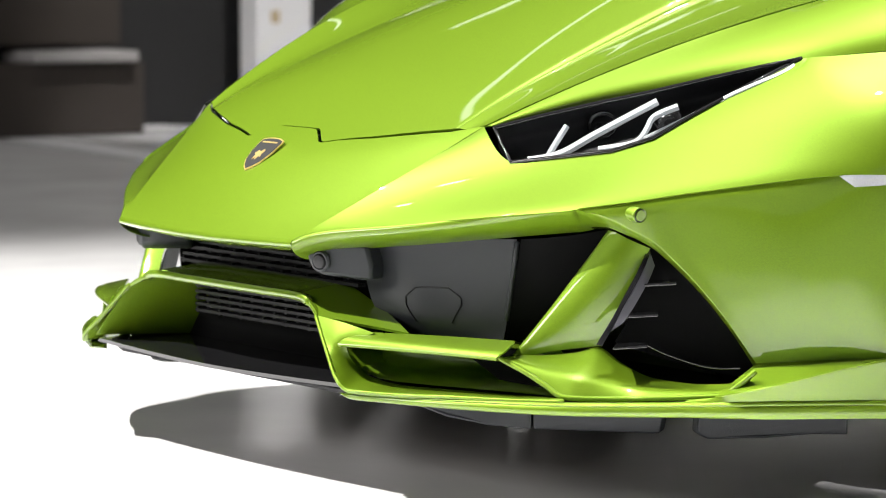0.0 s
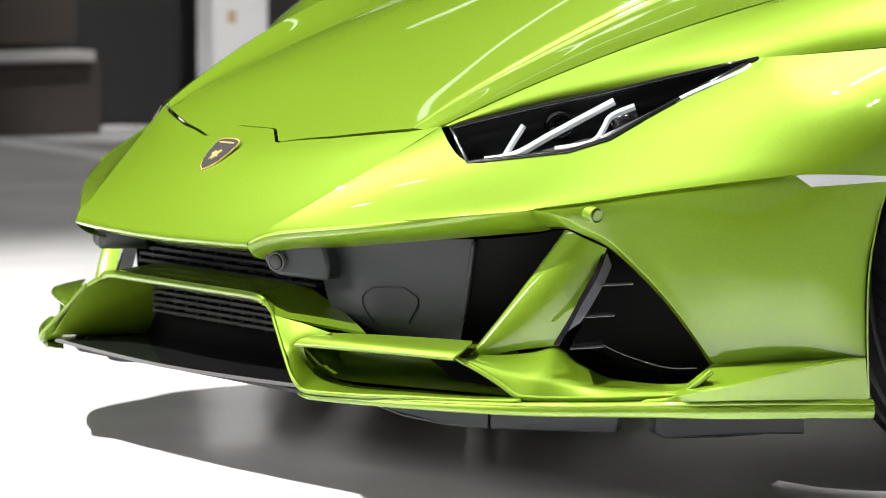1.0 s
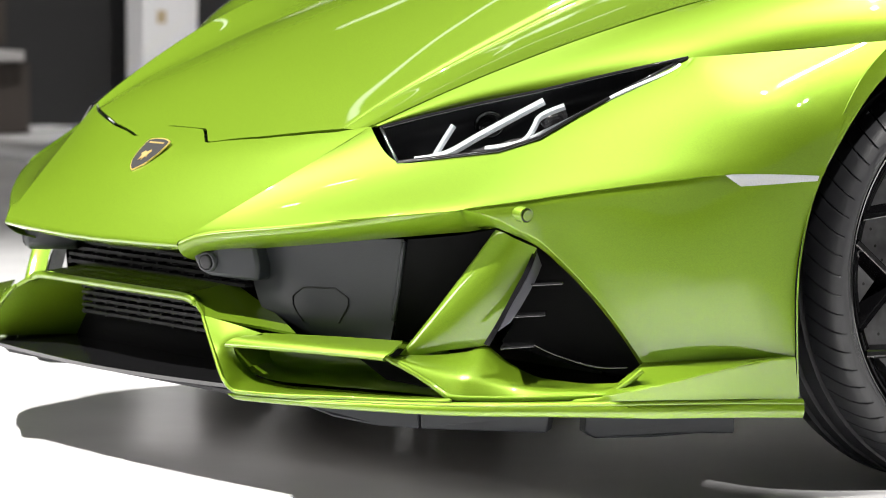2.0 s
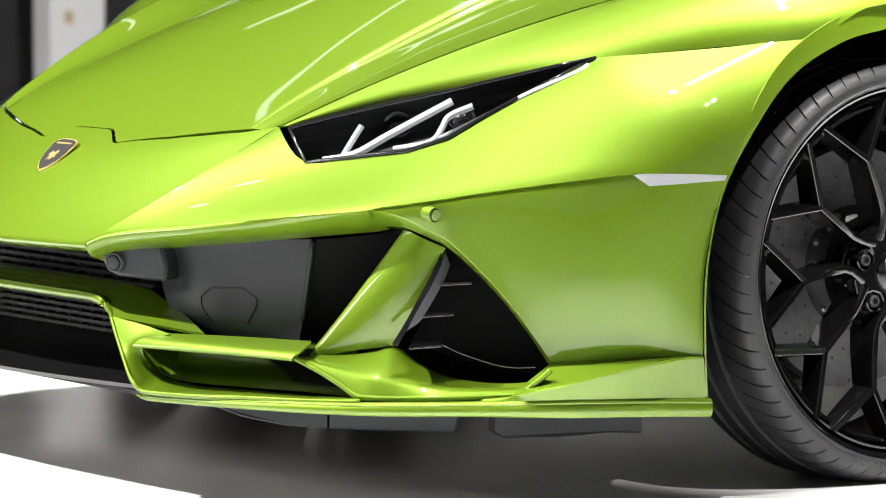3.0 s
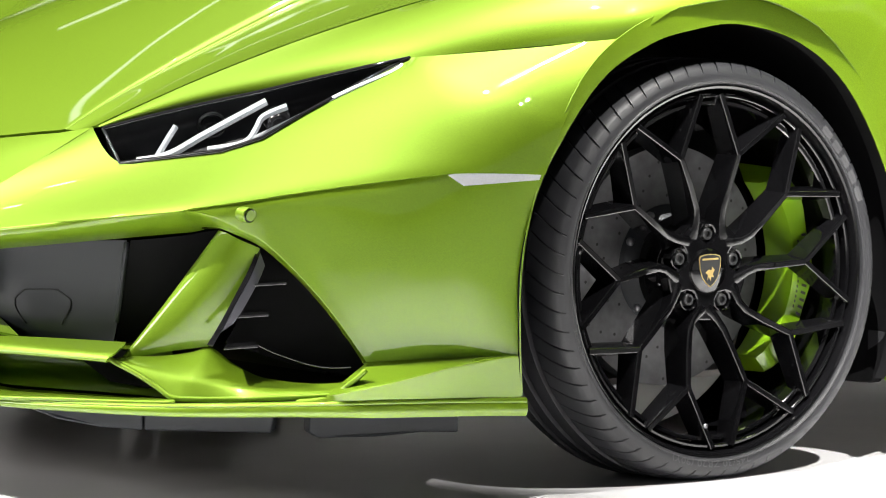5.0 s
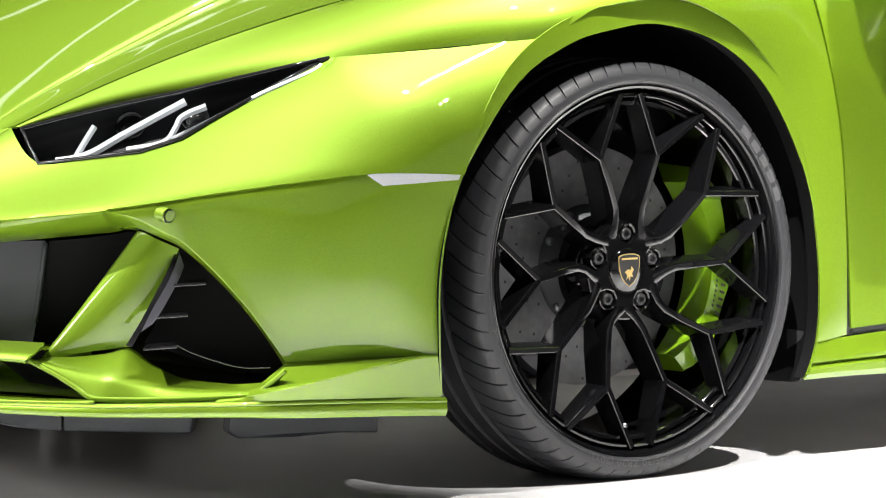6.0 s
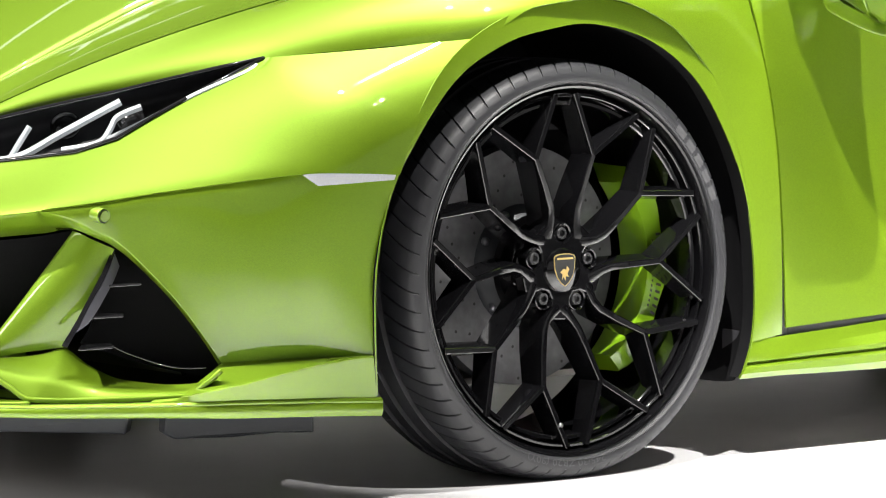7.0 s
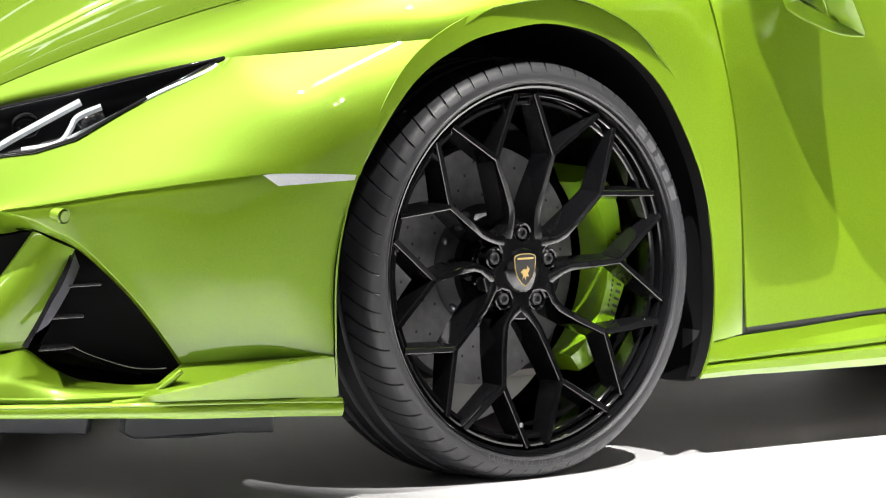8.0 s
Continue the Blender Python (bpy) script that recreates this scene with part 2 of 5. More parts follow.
setting("floor", [box(-24, 24, -24, 24, -0.2, -0.005)], FLOOR, "glossy white stage floor under the car", "floor")
setting("wall_back", [box(-24, 24, -9.5, -9.2, 0, 2.8)], DARK_WALL, "dark unlit partition wall behind the stand", "wall")
setting("wall_hall", [box(-24, 24, -24.3, -24, 0, 12)], DARK_WALL, "dark hall wall", "wall")
setting("wall_front", [box(-24, 24, 24, 24.3, 0, 12)], DARK_WALL, "dark hall wall", "wall")
setting("wall_left", [box(-24.3, -24, -24.3, 24.3, 0, 12)], DARK_WALL, "dark hall wall", "wall")
setting("wall_right", [box(24, 24.3, -24.3, 24.3, 0, 12)], DARK_WALL, "dark hall wall", "wall")
setting("ceiling", [box(-24, 24, -24.3, 24.3, 12, 12.2)], DARK_WALL, "dark hall ceiling", "ceiling")

# ---- the car ----
car = thing("sports_car", "low pearl-green sports car on a white stage floor", "car")

# curves that panels share
LIP_MID = [(-1.062, 0.0, 0.374), (-1.062, 0.06, 0.374), (-1.060, 0.11, 0.375), (-1.057, 0.18, 0.376), (-1.052, 0.24, 0.377), (-1.048, 0.286, 0.378)]
LAMP_TOP = [(-0.7902, 0.4600, 0.5506), (-0.6968, 0.5150, 0.5774), (-0.5977, 0.6000, 0.6061), (-0.4961, 0.6800, 0.6369), (-0.4162, 0.7450, 0.6589)]
LAMP_LOW = [(-0.7753, 0.4850, 0.4985), (-0.7184, 0.5480, 0.5094), (-0.6546, 0.6380, 0.5257), (-0.6097, 0.6780, 0.5580), (-0.5261, 0.7220, 0.6090), (-0.4162, 0.7450, 0.6589)]
LIP_SIDE = [(-1.048, 0.286, 0.378), (-1.0189, 0.3360, 0.3949), (-0.9581, 0.4450, 0.4084), (-0.8829, 0.5660, 0.4236), (-0.8074, 0.6810, 0.4378), (-0.7958, 0.6970, 0.4403)]
RIDGE = [(-0.7958, 0.6970, 0.4403), (-0.7457, 0.6980, 0.4713), (-0.6979, 0.7000, 0.5018), (-0.6346, 0.7130, 0.5368), (-0.5667, 0.7380, 0.5750), (-0.4515, 0.7600, 0.6387), (-0.4152, 0.7460, 0.6579)]
CREASE = [(-0.7958, 0.6970, 0.4403), (-0.7550, 0.7189, 0.4461), (-0.7170, 0.7449, 0.4523), (-0.6725, 0.7818, 0.4618), (-0.6100, 0.8383, 0.4741), (-0.5398, 0.8829, 0.4848), (-0.4703, 0.9170, 0.4925), (-0.3902, 0.9409, 0.4916), (-0.3220, 0.9550, 0.4880)]
VENT_OUT = [(-0.7958, 0.6970, 0.4403), (-0.7512, 0.7180, 0.4278), (-0.7146, 0.7420, 0.4066), (-0.6957, 0.7620, 0.3909), (-0.6641, 0.8020, 0.3439), (-0.6396, 0.8400, 0.2974), (-0.6205, 0.8780, 0.2463), (-0.6122, 0.9050, 0.2161)]
VENT_IN = [(-0.7811, 0.6900, 0.4258), (-0.7496, 0.7020, 0.4167), (-0.7268, 0.7150, 0.4046), (-0.6949, 0.7430, 0.3846), (-0.6693, 0.7800, 0.3494), (-0.6446, 0.8180, 0.3069), (-0.6216, 0.8580, 0.2548), (-0.6085, 0.8900, 0.2120)]
ARCH = [(-0.357, 0.948, 0.156), (-0.364, 0.952, 0.25), (-0.364, 0.955, 0.345), (-0.346, 0.955, 0.43), (-0.317, 0.955, 0.496), (-0.218, 0.955, 0.621), (-0.118, 0.955, 0.679),
        (-0.027, 0.955, 0.701), (0.066, 0.955, 0.708), (0.184, 0.955, 0.680), (0.281, 0.955, 0.617), (0.349, 0.955, 0.524), (0.393, 0.955, 0.422), (0.412, 0.955, 0.302), (0.409, 0.955, 0.201), (0.385, 0.953, 0.131)]
SPLIT = [(-1.034, 0.418, 0.153), (-1.019, 0.445, 0.1500), (-0.9539, 0.60, 0.1505), (-0.8553, 0.757, 0.1515), (-0.7066, 0.8520, 0.1507), (-0.6296, 0.9020, 0.1510), (-0.5442, 0.9280, 0.1490), (-0.4494, 0.9430, 0.1450), (-0.354, 0.949, 0.1390)]

# the bumper's skin: one smooth sheet with a soft fold along the ridge and another along the crease
SKIN_OUT = np.array((-0.555, 0.830, 0.060)) / np.linalg.norm((-0.555, 0.830, 0.060))
SKIN_E = np.cross(SKIN_OUT, (0, 0, 1.0)) / np.linalg.norm(np.cross(SKIN_OUT, (0, 0, 1.0)))
SKIN_F = np.cross(SKIN_OUT, SKIN_E)
ARCH_UP = [(-0.154, 0.941, 0.688), (-0.189, 0.949, 0.666), (-0.222, 0.953, 0.642), (-0.258, 0.955, 0.606), (-0.290, 0.955, 0.556), (-0.322, 0.955, 0.488)]
ARCH_LOW = [(-0.322, 0.955, 0.488), (-0.340, 0.955, 0.446), (-0.350, 0.955, 0.412), (-0.360, 0.955, 0.365), (-0.364, 0.954, 0.315), (-0.366, 0.953, 0.262), (-0.3688, 0.953, 0.2176)]
SHELF_IN = [(-0.6122, 0.9050, 0.2161), (-0.5838, 0.9200, 0.2173), (-0.5391, 0.9300, 0.2179), (-0.4941, 0.9400, 0.2184), (-0.4473, 0.9480, 0.2187), (-0.4081, 0.9525, 0.2184), (-0.3688, 0.9530, 0.2176)]
NOSE_EDGE = [(-1.048, 0.286, 0.378), (-0.962, 0.342, 0.4385), (-0.876, 0.394, 0.4975), (-0.796, 0.439, 0.5535)]
FENDER_JOINT = [RIDGE[-1], (-0.29, 0.868, 0.673), (-0.215, 0.912, 0.682), (-0.154, 0.941, 0.688)]


# the flank's middle and foot: full below the crease, drawn in towards the shelf
TUCKS = [[(x, float(np.interp(x, [c[0] for c in CREASE], [c[1] for c in CREASE])) + d, z) for x in (-0.64, -0.57, -0.50, -0.43, -0.365)] for z, d in ((0.45, 0.0010), (0.40, 0.0012), (0.35, -0.0002), (0.30, -0.0038), (0.26, -0.0085), (0.22, -0.0145))]


def side_of(p, curve):
    """Signed distance, in the skin's own plane, to a curve that goes on straight past its ends; positive below it or behind it."""
    c = np.stack([curve @ SKIN_E, curve @ SKIN_F], 1)
    c = np.vstack([c[0] + (c[0] - c[3]) * 30, c, c[-1] + (c[-1] - c[-4]) * 30])
    a, d = c[:-1], np.diff(c, axis=0)
    best, sign = np.full(len(p), 1e9), np.zeros(len(p))
    for i in range(len(d)):
        k = np.clip(((p - a[i]) @ d[i]) / (d[i] @ d[i]), 0, 1)
        off = p - a[i] - k[:, None] * d[i]
        r = np.hypot(off[:, 0], off[:, 1])
        near = r < best
        best = np.where(near, r, best)
        sign = np.where(near, np.sign(d[i][0] * off[:, 1] - d[i][1] * off[:, 0]), sign)
    return best * sign


RIDGE_LINE, CREASE_LINE = spline(RIDGE, 40), spline(CREASE, 40)


def skin_terms(q):
    p = np.stack([q @ SKIN_E, q @ SKIN_F], 1)
    e, f = (p[:, 0] - SKIN_MID[0]) / 0.4, (p[:, 1] - SKIN_MID[1]) / 0.25
    soft = lambda d, r: r * np.logaddexp(0, d / r)
    r1, r2 = soft(RIDGE_SIGN * side_of(p, RIDGE_LINE), 0.016), soft(CREASE_SIGN * side_of(p, CREASE_LINE), 0.007)
    one = np.ones_like(e)
    return np.stack([one, e, f, e * e, e * f, f * f, e**3, e * e * f, e * f * f, f**3, e**4, e**3 * f, e * e * f * f, r1, r1 * e, r1 * e * e, r2, r2 * e, r2 * e * e, r2 * r2, r2 * r2 * e, r2**3], 1)


SKIN_POINTS = np.concatenate([spline(c, 24) for c in (NOSE_EDGE, NOSE_EDGE, NOSE_EDGE, LIP_SIDE, LIP_SIDE, LAMP_LOW, RIDGE, RIDGE, CREASE, CREASE, FENDER_JOINT, ARCH_UP, ARCH_UP, ARCH_LOW, ARCH_LOW, ARCH_LOW, ARCH_LOW, *TUCKS, *TUCKS, *TUCKS)])
SKIN_MID = ((SKIN_POINTS @ SKIN_E).mean(), (SKIN_POINTS @ SKIN_F).mean())
below = np.array([[SKIN_E @ (-0.55, 0.92, 0.30), SKIN_F @ (-0.55, 0.92, 0.30)]])
RIDGE_SIGN, CREASE_SIGN = np.sign(side_of(below, RIDGE_LINE))[0], np.sign(side_of(below, CREASE_LINE))[0]
A = skin_terms(SKIN_POINTS)
SKIN = np.linalg.solve(A.T @ A + np.diag([0] * 3 + [0.02] * 3 + [0.1] * 4 + [0.1] * 3 + [1e-3] * 6 + [1e-6] * 3), A.T @ (SKIN_POINTS @ SKIN_OUT))


def on_skin(q):
    """Points slid along the skin's outward direction until they lie on it."""
    q = np.asarray(q, float)
    flat = q.reshape(-1, 3)
    return (flat + (skin_terms(flat) @ SKIN - flat @ SKIN_OUT)[:, None] * SKIN_OUT).reshape(q.shape)


def skin_sheet(g):
    """A grid laid on the skin, facing outwards."""
    q, fs = on_skin(g).reshape(-1, 3), grid_faces(*g.shape[:2])
    t = fs[len(fs) // 2]
    return q, fs if np.dot(np.cross(q[t[1]] - q[t[0]], q[t[3]] - q[t[0]]), SKIN_OUT) > 0 else [f[::-1] for f in fs]


def eased(grids, degree=6):
    """Grids slid along the skin's outward direction onto one smooth polynomial sheet, their borders followed most closely."""
    terms = [(i, j) for i in range(degree + 1) for j in range(degree + 1 - i)]
    q = np.concatenate([g.reshape(-1, 3) for g in grids])
    weight = np.concatenate([np.pad(np.ones((g.shape[0] - 2, g.shape[1] - 2)), 1, constant_values=3.0).ravel() for g in grids])[:, None]
    e, f = q @ SKIN_E, q @ SKIN_F
    e, f = (e - e.mean()) / np.ptp(e) * 2, (f - f.mean()) / np.ptp(f) * 2
    A = np.stack([e**i * f**j for i, j in terms], 1)
    calm = np.diag([1e-5 * (i + j > 2) * weight.sum() for i, j in terms])
    c = np.linalg.solve((A * weight).T @ A + calm, (A * weight).T @ (q @ SKIN_OUT))
    q = q + (A @ c - q @ SKIN_OUT)[:, None] * SKIN_OUT
    ends = np.cumsum([g.shape[0] * g.shape[1] for g in grids])
    return [part_of.reshape(g.shape) for part_of, g in zip(np.split(q, ends[:-1]), grids)]


# the whole rim of the side intake: the nose lip, then round the vent
RIM_CURVE = spline(LIP_SIDE + VENT_OUT[1:], 73)
RIM_INNER = spline([(x - 0.003, w + 0.001, z - 0.0105) for x, w, z in LIP_SIDE[:5]] + VENT_IN, 73)
RIM_INNER = RIM_INNER + on_skin(RIM_CURVE) - RIM_CURVE
RIM_CURVE = on_skin(RIM_CURVE)
depth = RIM_CURVE @ SKIN_OUT
for _ in range(60):
    depth[16:60] = 0.25 * depth[15:59] + 0.5 * depth[16:60] + 0.25 * depth[17:61]
ease = (depth - RIM_CURVE @ SKIN_OUT)[:, None] * SKIN_OUT
RIM_CURVE, RIM_INNER = RIM_CURVE + ease, RIM_INNER + ease
depth = RIM_INNER @ SKIN_OUT
for _ in range(60):
    depth[16:60] = 0.25 * depth[15:59] + 0.5 * depth[16:60] + 0.25 * depth[17:61]
RIM_INNER = RIM_INNER + (depth - RIM_INNER @ SKIN_OUT)[:, None] * SKIN_OUT
LAMP_LOW = [tuple(p) for p in on_skin(LAMP_LOW[:-1])] + LAMP_LOW[-1:]


def between(a, b, s, push=(0, 0, 0)):
    """A point on the way from a to b, pushed aside."""
    return tuple(np.asarray(a, float) * (1 - s) + np.asarray(b, float) * s + np.asarray(push, float))


def both(rows):
    """Rows of the left half made whole by their mirror image."""
    return [[(x, -w, z) for x, w, z in r[:0:-1]] + list(r) for r in rows]


# nose and hood lie on one smooth sheet each, cut along the hood's front joint
JOINT_W = [0.0, 0.056, 0.063, 0.110, 0.116, 0.165, 0.240, 0.311, 0.384, 0.420, 0.439]
JOINT_X = [-0.870, -0.870, -0.872, -0.897, -0.899, -0.886, -0.869, -0.8470, -0.8216, -0.8040, -0.7935]


def cut_sheet(fields, m, keep_front, gap):
    """The part of a sheet in front of, or behind, the joint; rows run from the lip backwards. Fields: the middle, then left and right flank."""
    sheets = []
    for rows, n in zip(fields, (81, 31, 31)):
        g = spline(np.asarray(rows, float), 160)
        sheets.append(np.swapaxes(spline(np.swapaxes(g, 0, 1), n), 0, 1))
    g = sheets[0] if len(sheets) == 1 else np.concatenate([sheets[2], sheets[0][:, 1:-1], sheets[1]], 1)
    n = g.shape[1]
    out = np.empty((m, n, 3))
    for c in range(n):
        col = g[:, c]
        x = col[:, 0]
        w_at = lambda v: np.interp(v, x, col[:, 1])
        cut = -0.85
        for _ in range(8):
            cut = float(np.interp(abs(w_at(cut)), JOINT_W, JOINT_X))
        a, b = (x[0], cut - gap) if keep_front else (cut + gap, x[-1])
        s = np.linspace(0, 1, m)
        xs = a + (b - a) * (s if keep_front else s ** 1.3)
        out[:, c] = np.stack([xs, np.interp(xs, x, col[:, 1]), np.interp(xs, x, col[:, 2])], 1)
    return out.reshape(-1, 3), [f[::-1] for f in grid_faces(m, n)]


def sheet_row(x0, x1, z0, z1, w1, bow=2.0):
    """A row from the middle to w1: x and z go over from their middle values to those at w1."""
    return [(x0 + (x1 - x0) * k**bow, w1 * k, z0 + (z1 - z0) * k**bow) for k in (0, 0.25, 0.5, 0.75, 1.0)]


NOSE_ROWS = [
    sheet_row(-1.062, -1.048, 0.375, 0.378, 0.286),
    sheet_row(-1.007, -0.962, 0.4345, 0.4385, 0.342),
    sheet_row(-0.955, -0.876, 0.4815, 0.4975, 0.394),
    sheet_row(-0.911, -0.796, 0.5122, 0.5535, 0.439),
    sheet_row(-0.840, -0.720, 0.5535, 0.600, 0.470),
]
# the hood's crown and its crease, both smooth in x, and the joint with the fender
HOOD_X = (-0.93, -0.87, -0.80, -0.72, -0.62, -0.50, -0.36, -0.20, -0.04, 0.14, 0.32)
CROWN_Z, CREASE_Z, CREASE_W = (0.08937, 0.10381, -0.12984, 0.25449, 0.88338), (0.02256, 0.00680, -0.15034, 0.24662, 0.84998), (0.07931, 0.12736, -0.05248, 0.30644)
SEAM_LINE = spline([(-0.940, 0.3720, 0.4760), (-0.870, 0.4055, 0.5155), (-0.800, 0.4371, 0.5516), (-0.700, 0.4819, 0.6011), (-0.600, 0.5243, 0.6453), (-0.500, 0.5636, 0.6841), (-0.400, 0.5989, 0.7176), (-0.300, 0.6284, 0.7459), (-0.100, 0.6700, 0.7920), (0.100, 0.6930, 0.8310), (0.3200, 0.7080, 0.8680), (0.4300, 0.7130, 0.8860)], 200)
HOOD_ROWS, FLANK = [], []
for x in HOOD_X:
    w1, z0, z1 = (float(np.polyval(p, x)) for p in (CREASE_W, CROWN_Z, CREASE_Z))
    ease = max((-0.70 - x) / 0.14, 0.0) ** 1.5
    z0, z1 = z0 - 0.0097 * ease, z1 - 0.0087 * ease
    HOOD_ROWS.append(sheet_row(x, x, z0, z1, w1, 2.4))
    wide = float(np.interp(x, (-0.84, -0.5, 0.3), (0.0005, 0.012, 0.024)))
    edge = (x, w1 + wide, z1 - 0.75 * wide)
    seam = (x, float(np.interp(x, SEAM_LINE[:, 0], SEAM_LINE[:, 1])), float(np.interp(x, SEAM_LINE[:, 0], SEAM_LINE[:, 2])))
    if seam[1] < edge[1] + 0.01:
        seam = (x, edge[1] + 0.012, min(seam[2], edge[2]))
    FLANK.append([(x, w1, z1), between((x, w1, z1), edge, 0.5), edge, between(edge, seam, 0.08), between(edge, seam, 0.5, (0, 0, -0.003)), seam])
FLANK_FAR = [[(x, -w, z) for x, w, z in r[::-1]] for r in FLANK]
part("hood", [cut_sheet([both(HOOD_ROWS), FLANK, FLANK_FAR], 60, False, 0.0031)], PAINT, car, "creased pearl-green hood", thick=0.004)
part("nose_panel", [cut_sheet([both(NOSE_ROWS)], 40, True, 0.0028)], PAINT, car, thick=0.004)
# black strip added under the hood joint; stops light and keeps the gap dark
joint = [(x, w, z) for x, w, z in zip(JOINT_X[:10], JOINT_W[:10], (0.535, 0.534, 0.532, 0.5175, 0.517, 0.522, 0.5285, 0.5356, 0.5432, 0.5492))]
part("joint_backing", [sweep([(x + 0.003, w, z - 0.014) for x, w, z in both([joint])[0]], [(0.012, 0.004), (-0.012, 0.004), (-0.012, -0.004), (0.012, -0.004)], 0)], VENT_BLACK, car, fix=True)
NOSE_CREASE = NOSE_EDGE[::-1]

for side in (1, -1):
    # front facet of the bumper: from the nose crease out to the ridge that runs from the lip's end up to the lamp's tip
    tip = RIDGE[-1]
    ridge = spline(RIDGE, 31)
    high = [(-0.797, 0.441, 0.551), LAMP_LOW[0], LAMP_LOW[1], LAMP_LOW[2], LAMP_LOW[3], LAMP_LOW[4], tip]
    low = np.concatenate([RIM_CURVE[:31], ridge[1:]])
    facet = patch(high, low, start=NOSE_CREASE, n=91, m=41)
    q, fs = skin_sheet(facet)
    step = (facet[:, 0] - on_skin(facet[:, 0])) @ SKIN_OUT
    q = q.reshape(facet.shape) + (step[:, None] * (1 - np.linspace(0, 1, 91)) ** 7)[:, :, None] * SKIN_OUT
    part("bumper_facet", [(q.reshape(-1, 3), fs)], PAINT, car, "pearl-green bumper face below the lamp", side=side, thick=0.003)
    # rolling upper side, between the ridge and the crease that runs from the lip's end to the marker
    top = np.concatenate([ridge, spline(FENDER_JOINT, 31)[1:]])
    part("bumper_side_upper", [skin_sheet(patch(top, CREASE, stop=ARCH_UP, n=91, m=41))], PAINT, car, "pearl-green bumper side above the crease", side=side, thick=0.003)
    # flank below the crease, from the vent to the wheel arch
    flank = patch(CREASE, SHELF_IN, start=RIM_CURVE[30:], stop=ARCH_LOW, n=81, m=61)
    part("bumper_side_lower", [skin_sheet(flank)], PAINT, car, "pearl-green bumper side below the crease", side=side, thick=0.003)
    # tapering shelf over the splitter, and the upright face below it
    shelf_out = [(-0.6719, 0.8780, 0.1697), (-0.6325, 0.9160, 0.1807), (-0.5911, 0.9300, 0.1884), (-0.5473, 0.9410, 0.1975), (-0.5009, 0.9490, 0.2062), (-0.4511, 0.9530, 0.2130), (-0.4113, 0.9538, 0.2178), (-0.3692, 0.9535, 0.2173)]
    si, so = on_skin(spline(SHELF_IN, 41)), spline(shelf_out, 41)
    rows = [si, si * 0.88 + so * 0.12 + (0, -0.003, -0.002), si * 0.6 + so * 0.4 + (0.001, -0.003, -0.001), so * 0.8 + si * 0.2, so]
    fade = np.linspace(1, 0, 41)[:, None]
    rows[1] = rows[1] * fade + (si * 0.88 + so * 0.12) * (1 - fade)
    rows[2] = rows[2] * fade + (si * 0.6 + so * 0.4) * (1 - fade)
    part("splitter_shelf", [loft(rows, 41, 13, (-0.1, 0.5, 1), lambda p, n: p if len(p) == n else spline(p, n))], PAINT, car, side=side, thick=0.003)
    foot = [(-0.7083, 0.8500, 0.1603), (-0.6734, 0.8800, 0.1621), (-0.6267, 0.9080, 0.1628), (-0.5852, 0.9220, 0.1621), (-0.5413, 0.9330, 0.1609), (-0.4948, 0.9410, 0.1594), (-0.4456, 0.9460, 0.1573), (-0.4073, 0.9490, 0.1558), (-0.3608, 0.9500, 0.1500)]
    part("splitter_face", [loft([[(-0.6995, 0.8520, 0.1658)] + shelf_out, foot, [(x, w, z - 0.012) for x, w, z in foot]], 48, 13, (-0.2, 1, 0), spline, pchip)], PAINT, car, side=side, thick=0.003)
    # flat band round the wheel arch, and the turned-in flange
    edge = spline(ARCH, 90)
    cx, cz = 0.03, 0.33
    ang = np.arctan2(edge[:, 0] - cx, edge[:, 2] - cz)
    wide = np.interp(ang, [-1.9, -1.30, -0.75, -0.45, 0.15, 0.7, 1.1, 1.4], [0.0, 0.0, 0.027, 0.036, 0.040, 0.034, 0.012, 0.0])
    d = np.stack([edge[:, 0] - cx, 0 * ang, edge[:, 2] - cz], 1)
    d /= np.linalg.norm(d, axis=1)[:, None]
    outer_edge = edge + d * (wide[:, None] + 0.0015)

    def rim_of(a):
        return tuple(np.interp(a, ang, outer_edge[:, i]) for i in range(3))

    band = [edge, edge + d * 0.5 * wide[:, None] + (0, 0.001, 0), outer_edge]
    part("arch_band", [loft(band, 90, 4, (0, 1, 0), lambda p, n: p if len(p) == n else spline(p, n))], PAINT, car, side=side, thick=0.003)
    inward = [edge, edge + d * 0.001 + (0, -0.004, 0), edge + d * 0.002 + (0, -0.03, 0)]
    part("arch_flange", [loft(inward, 90, 3, (0, 0, -1), lambda p, n: p if len(p) == n else spline(p, n))], VENT_BLACK, car, side=side)
    liner = [edge + d * 0.01 + (0, -0.028, 0), edge + d * 0.03 + (0, -0.12, 0), edge + d * 0.03 + (0, -0.42, 0)]
    part("wheel_arch_liner", [loft(liner, 90, 8, (0, 0, -1), lambda p, n: p if len(p) == n else spline(p, n))], VENT_BLACK, car, side=side, thick=0.004)
    # fender
    inner = [(x, float(np.interp(x, SEAM_LINE[:, 0], SEAM_LINE[:, 1])) + 0.0035, float(np.interp(x, SEAM_LINE[:, 0], SEAM_LINE[:, 2])) - 0.001) for x in (-0.792, -0.667, -0.489, -0.301, -0.160, -0.030, 0.100, 0.200, 0.300, 0.380, 0.420)]
    outer = [(-0.787, 0.4595, 0.5525), LAMP_TOP[1], LAMP_TOP[2], LAMP_TOP[3], LAMP_TOP[4], (-0.29, 0.868, 0.677), (-0.152, 0.941, 0.691), rim_of(-0.20), rim_of(0.12), rim_of(0.45), rim_of(0.78)]
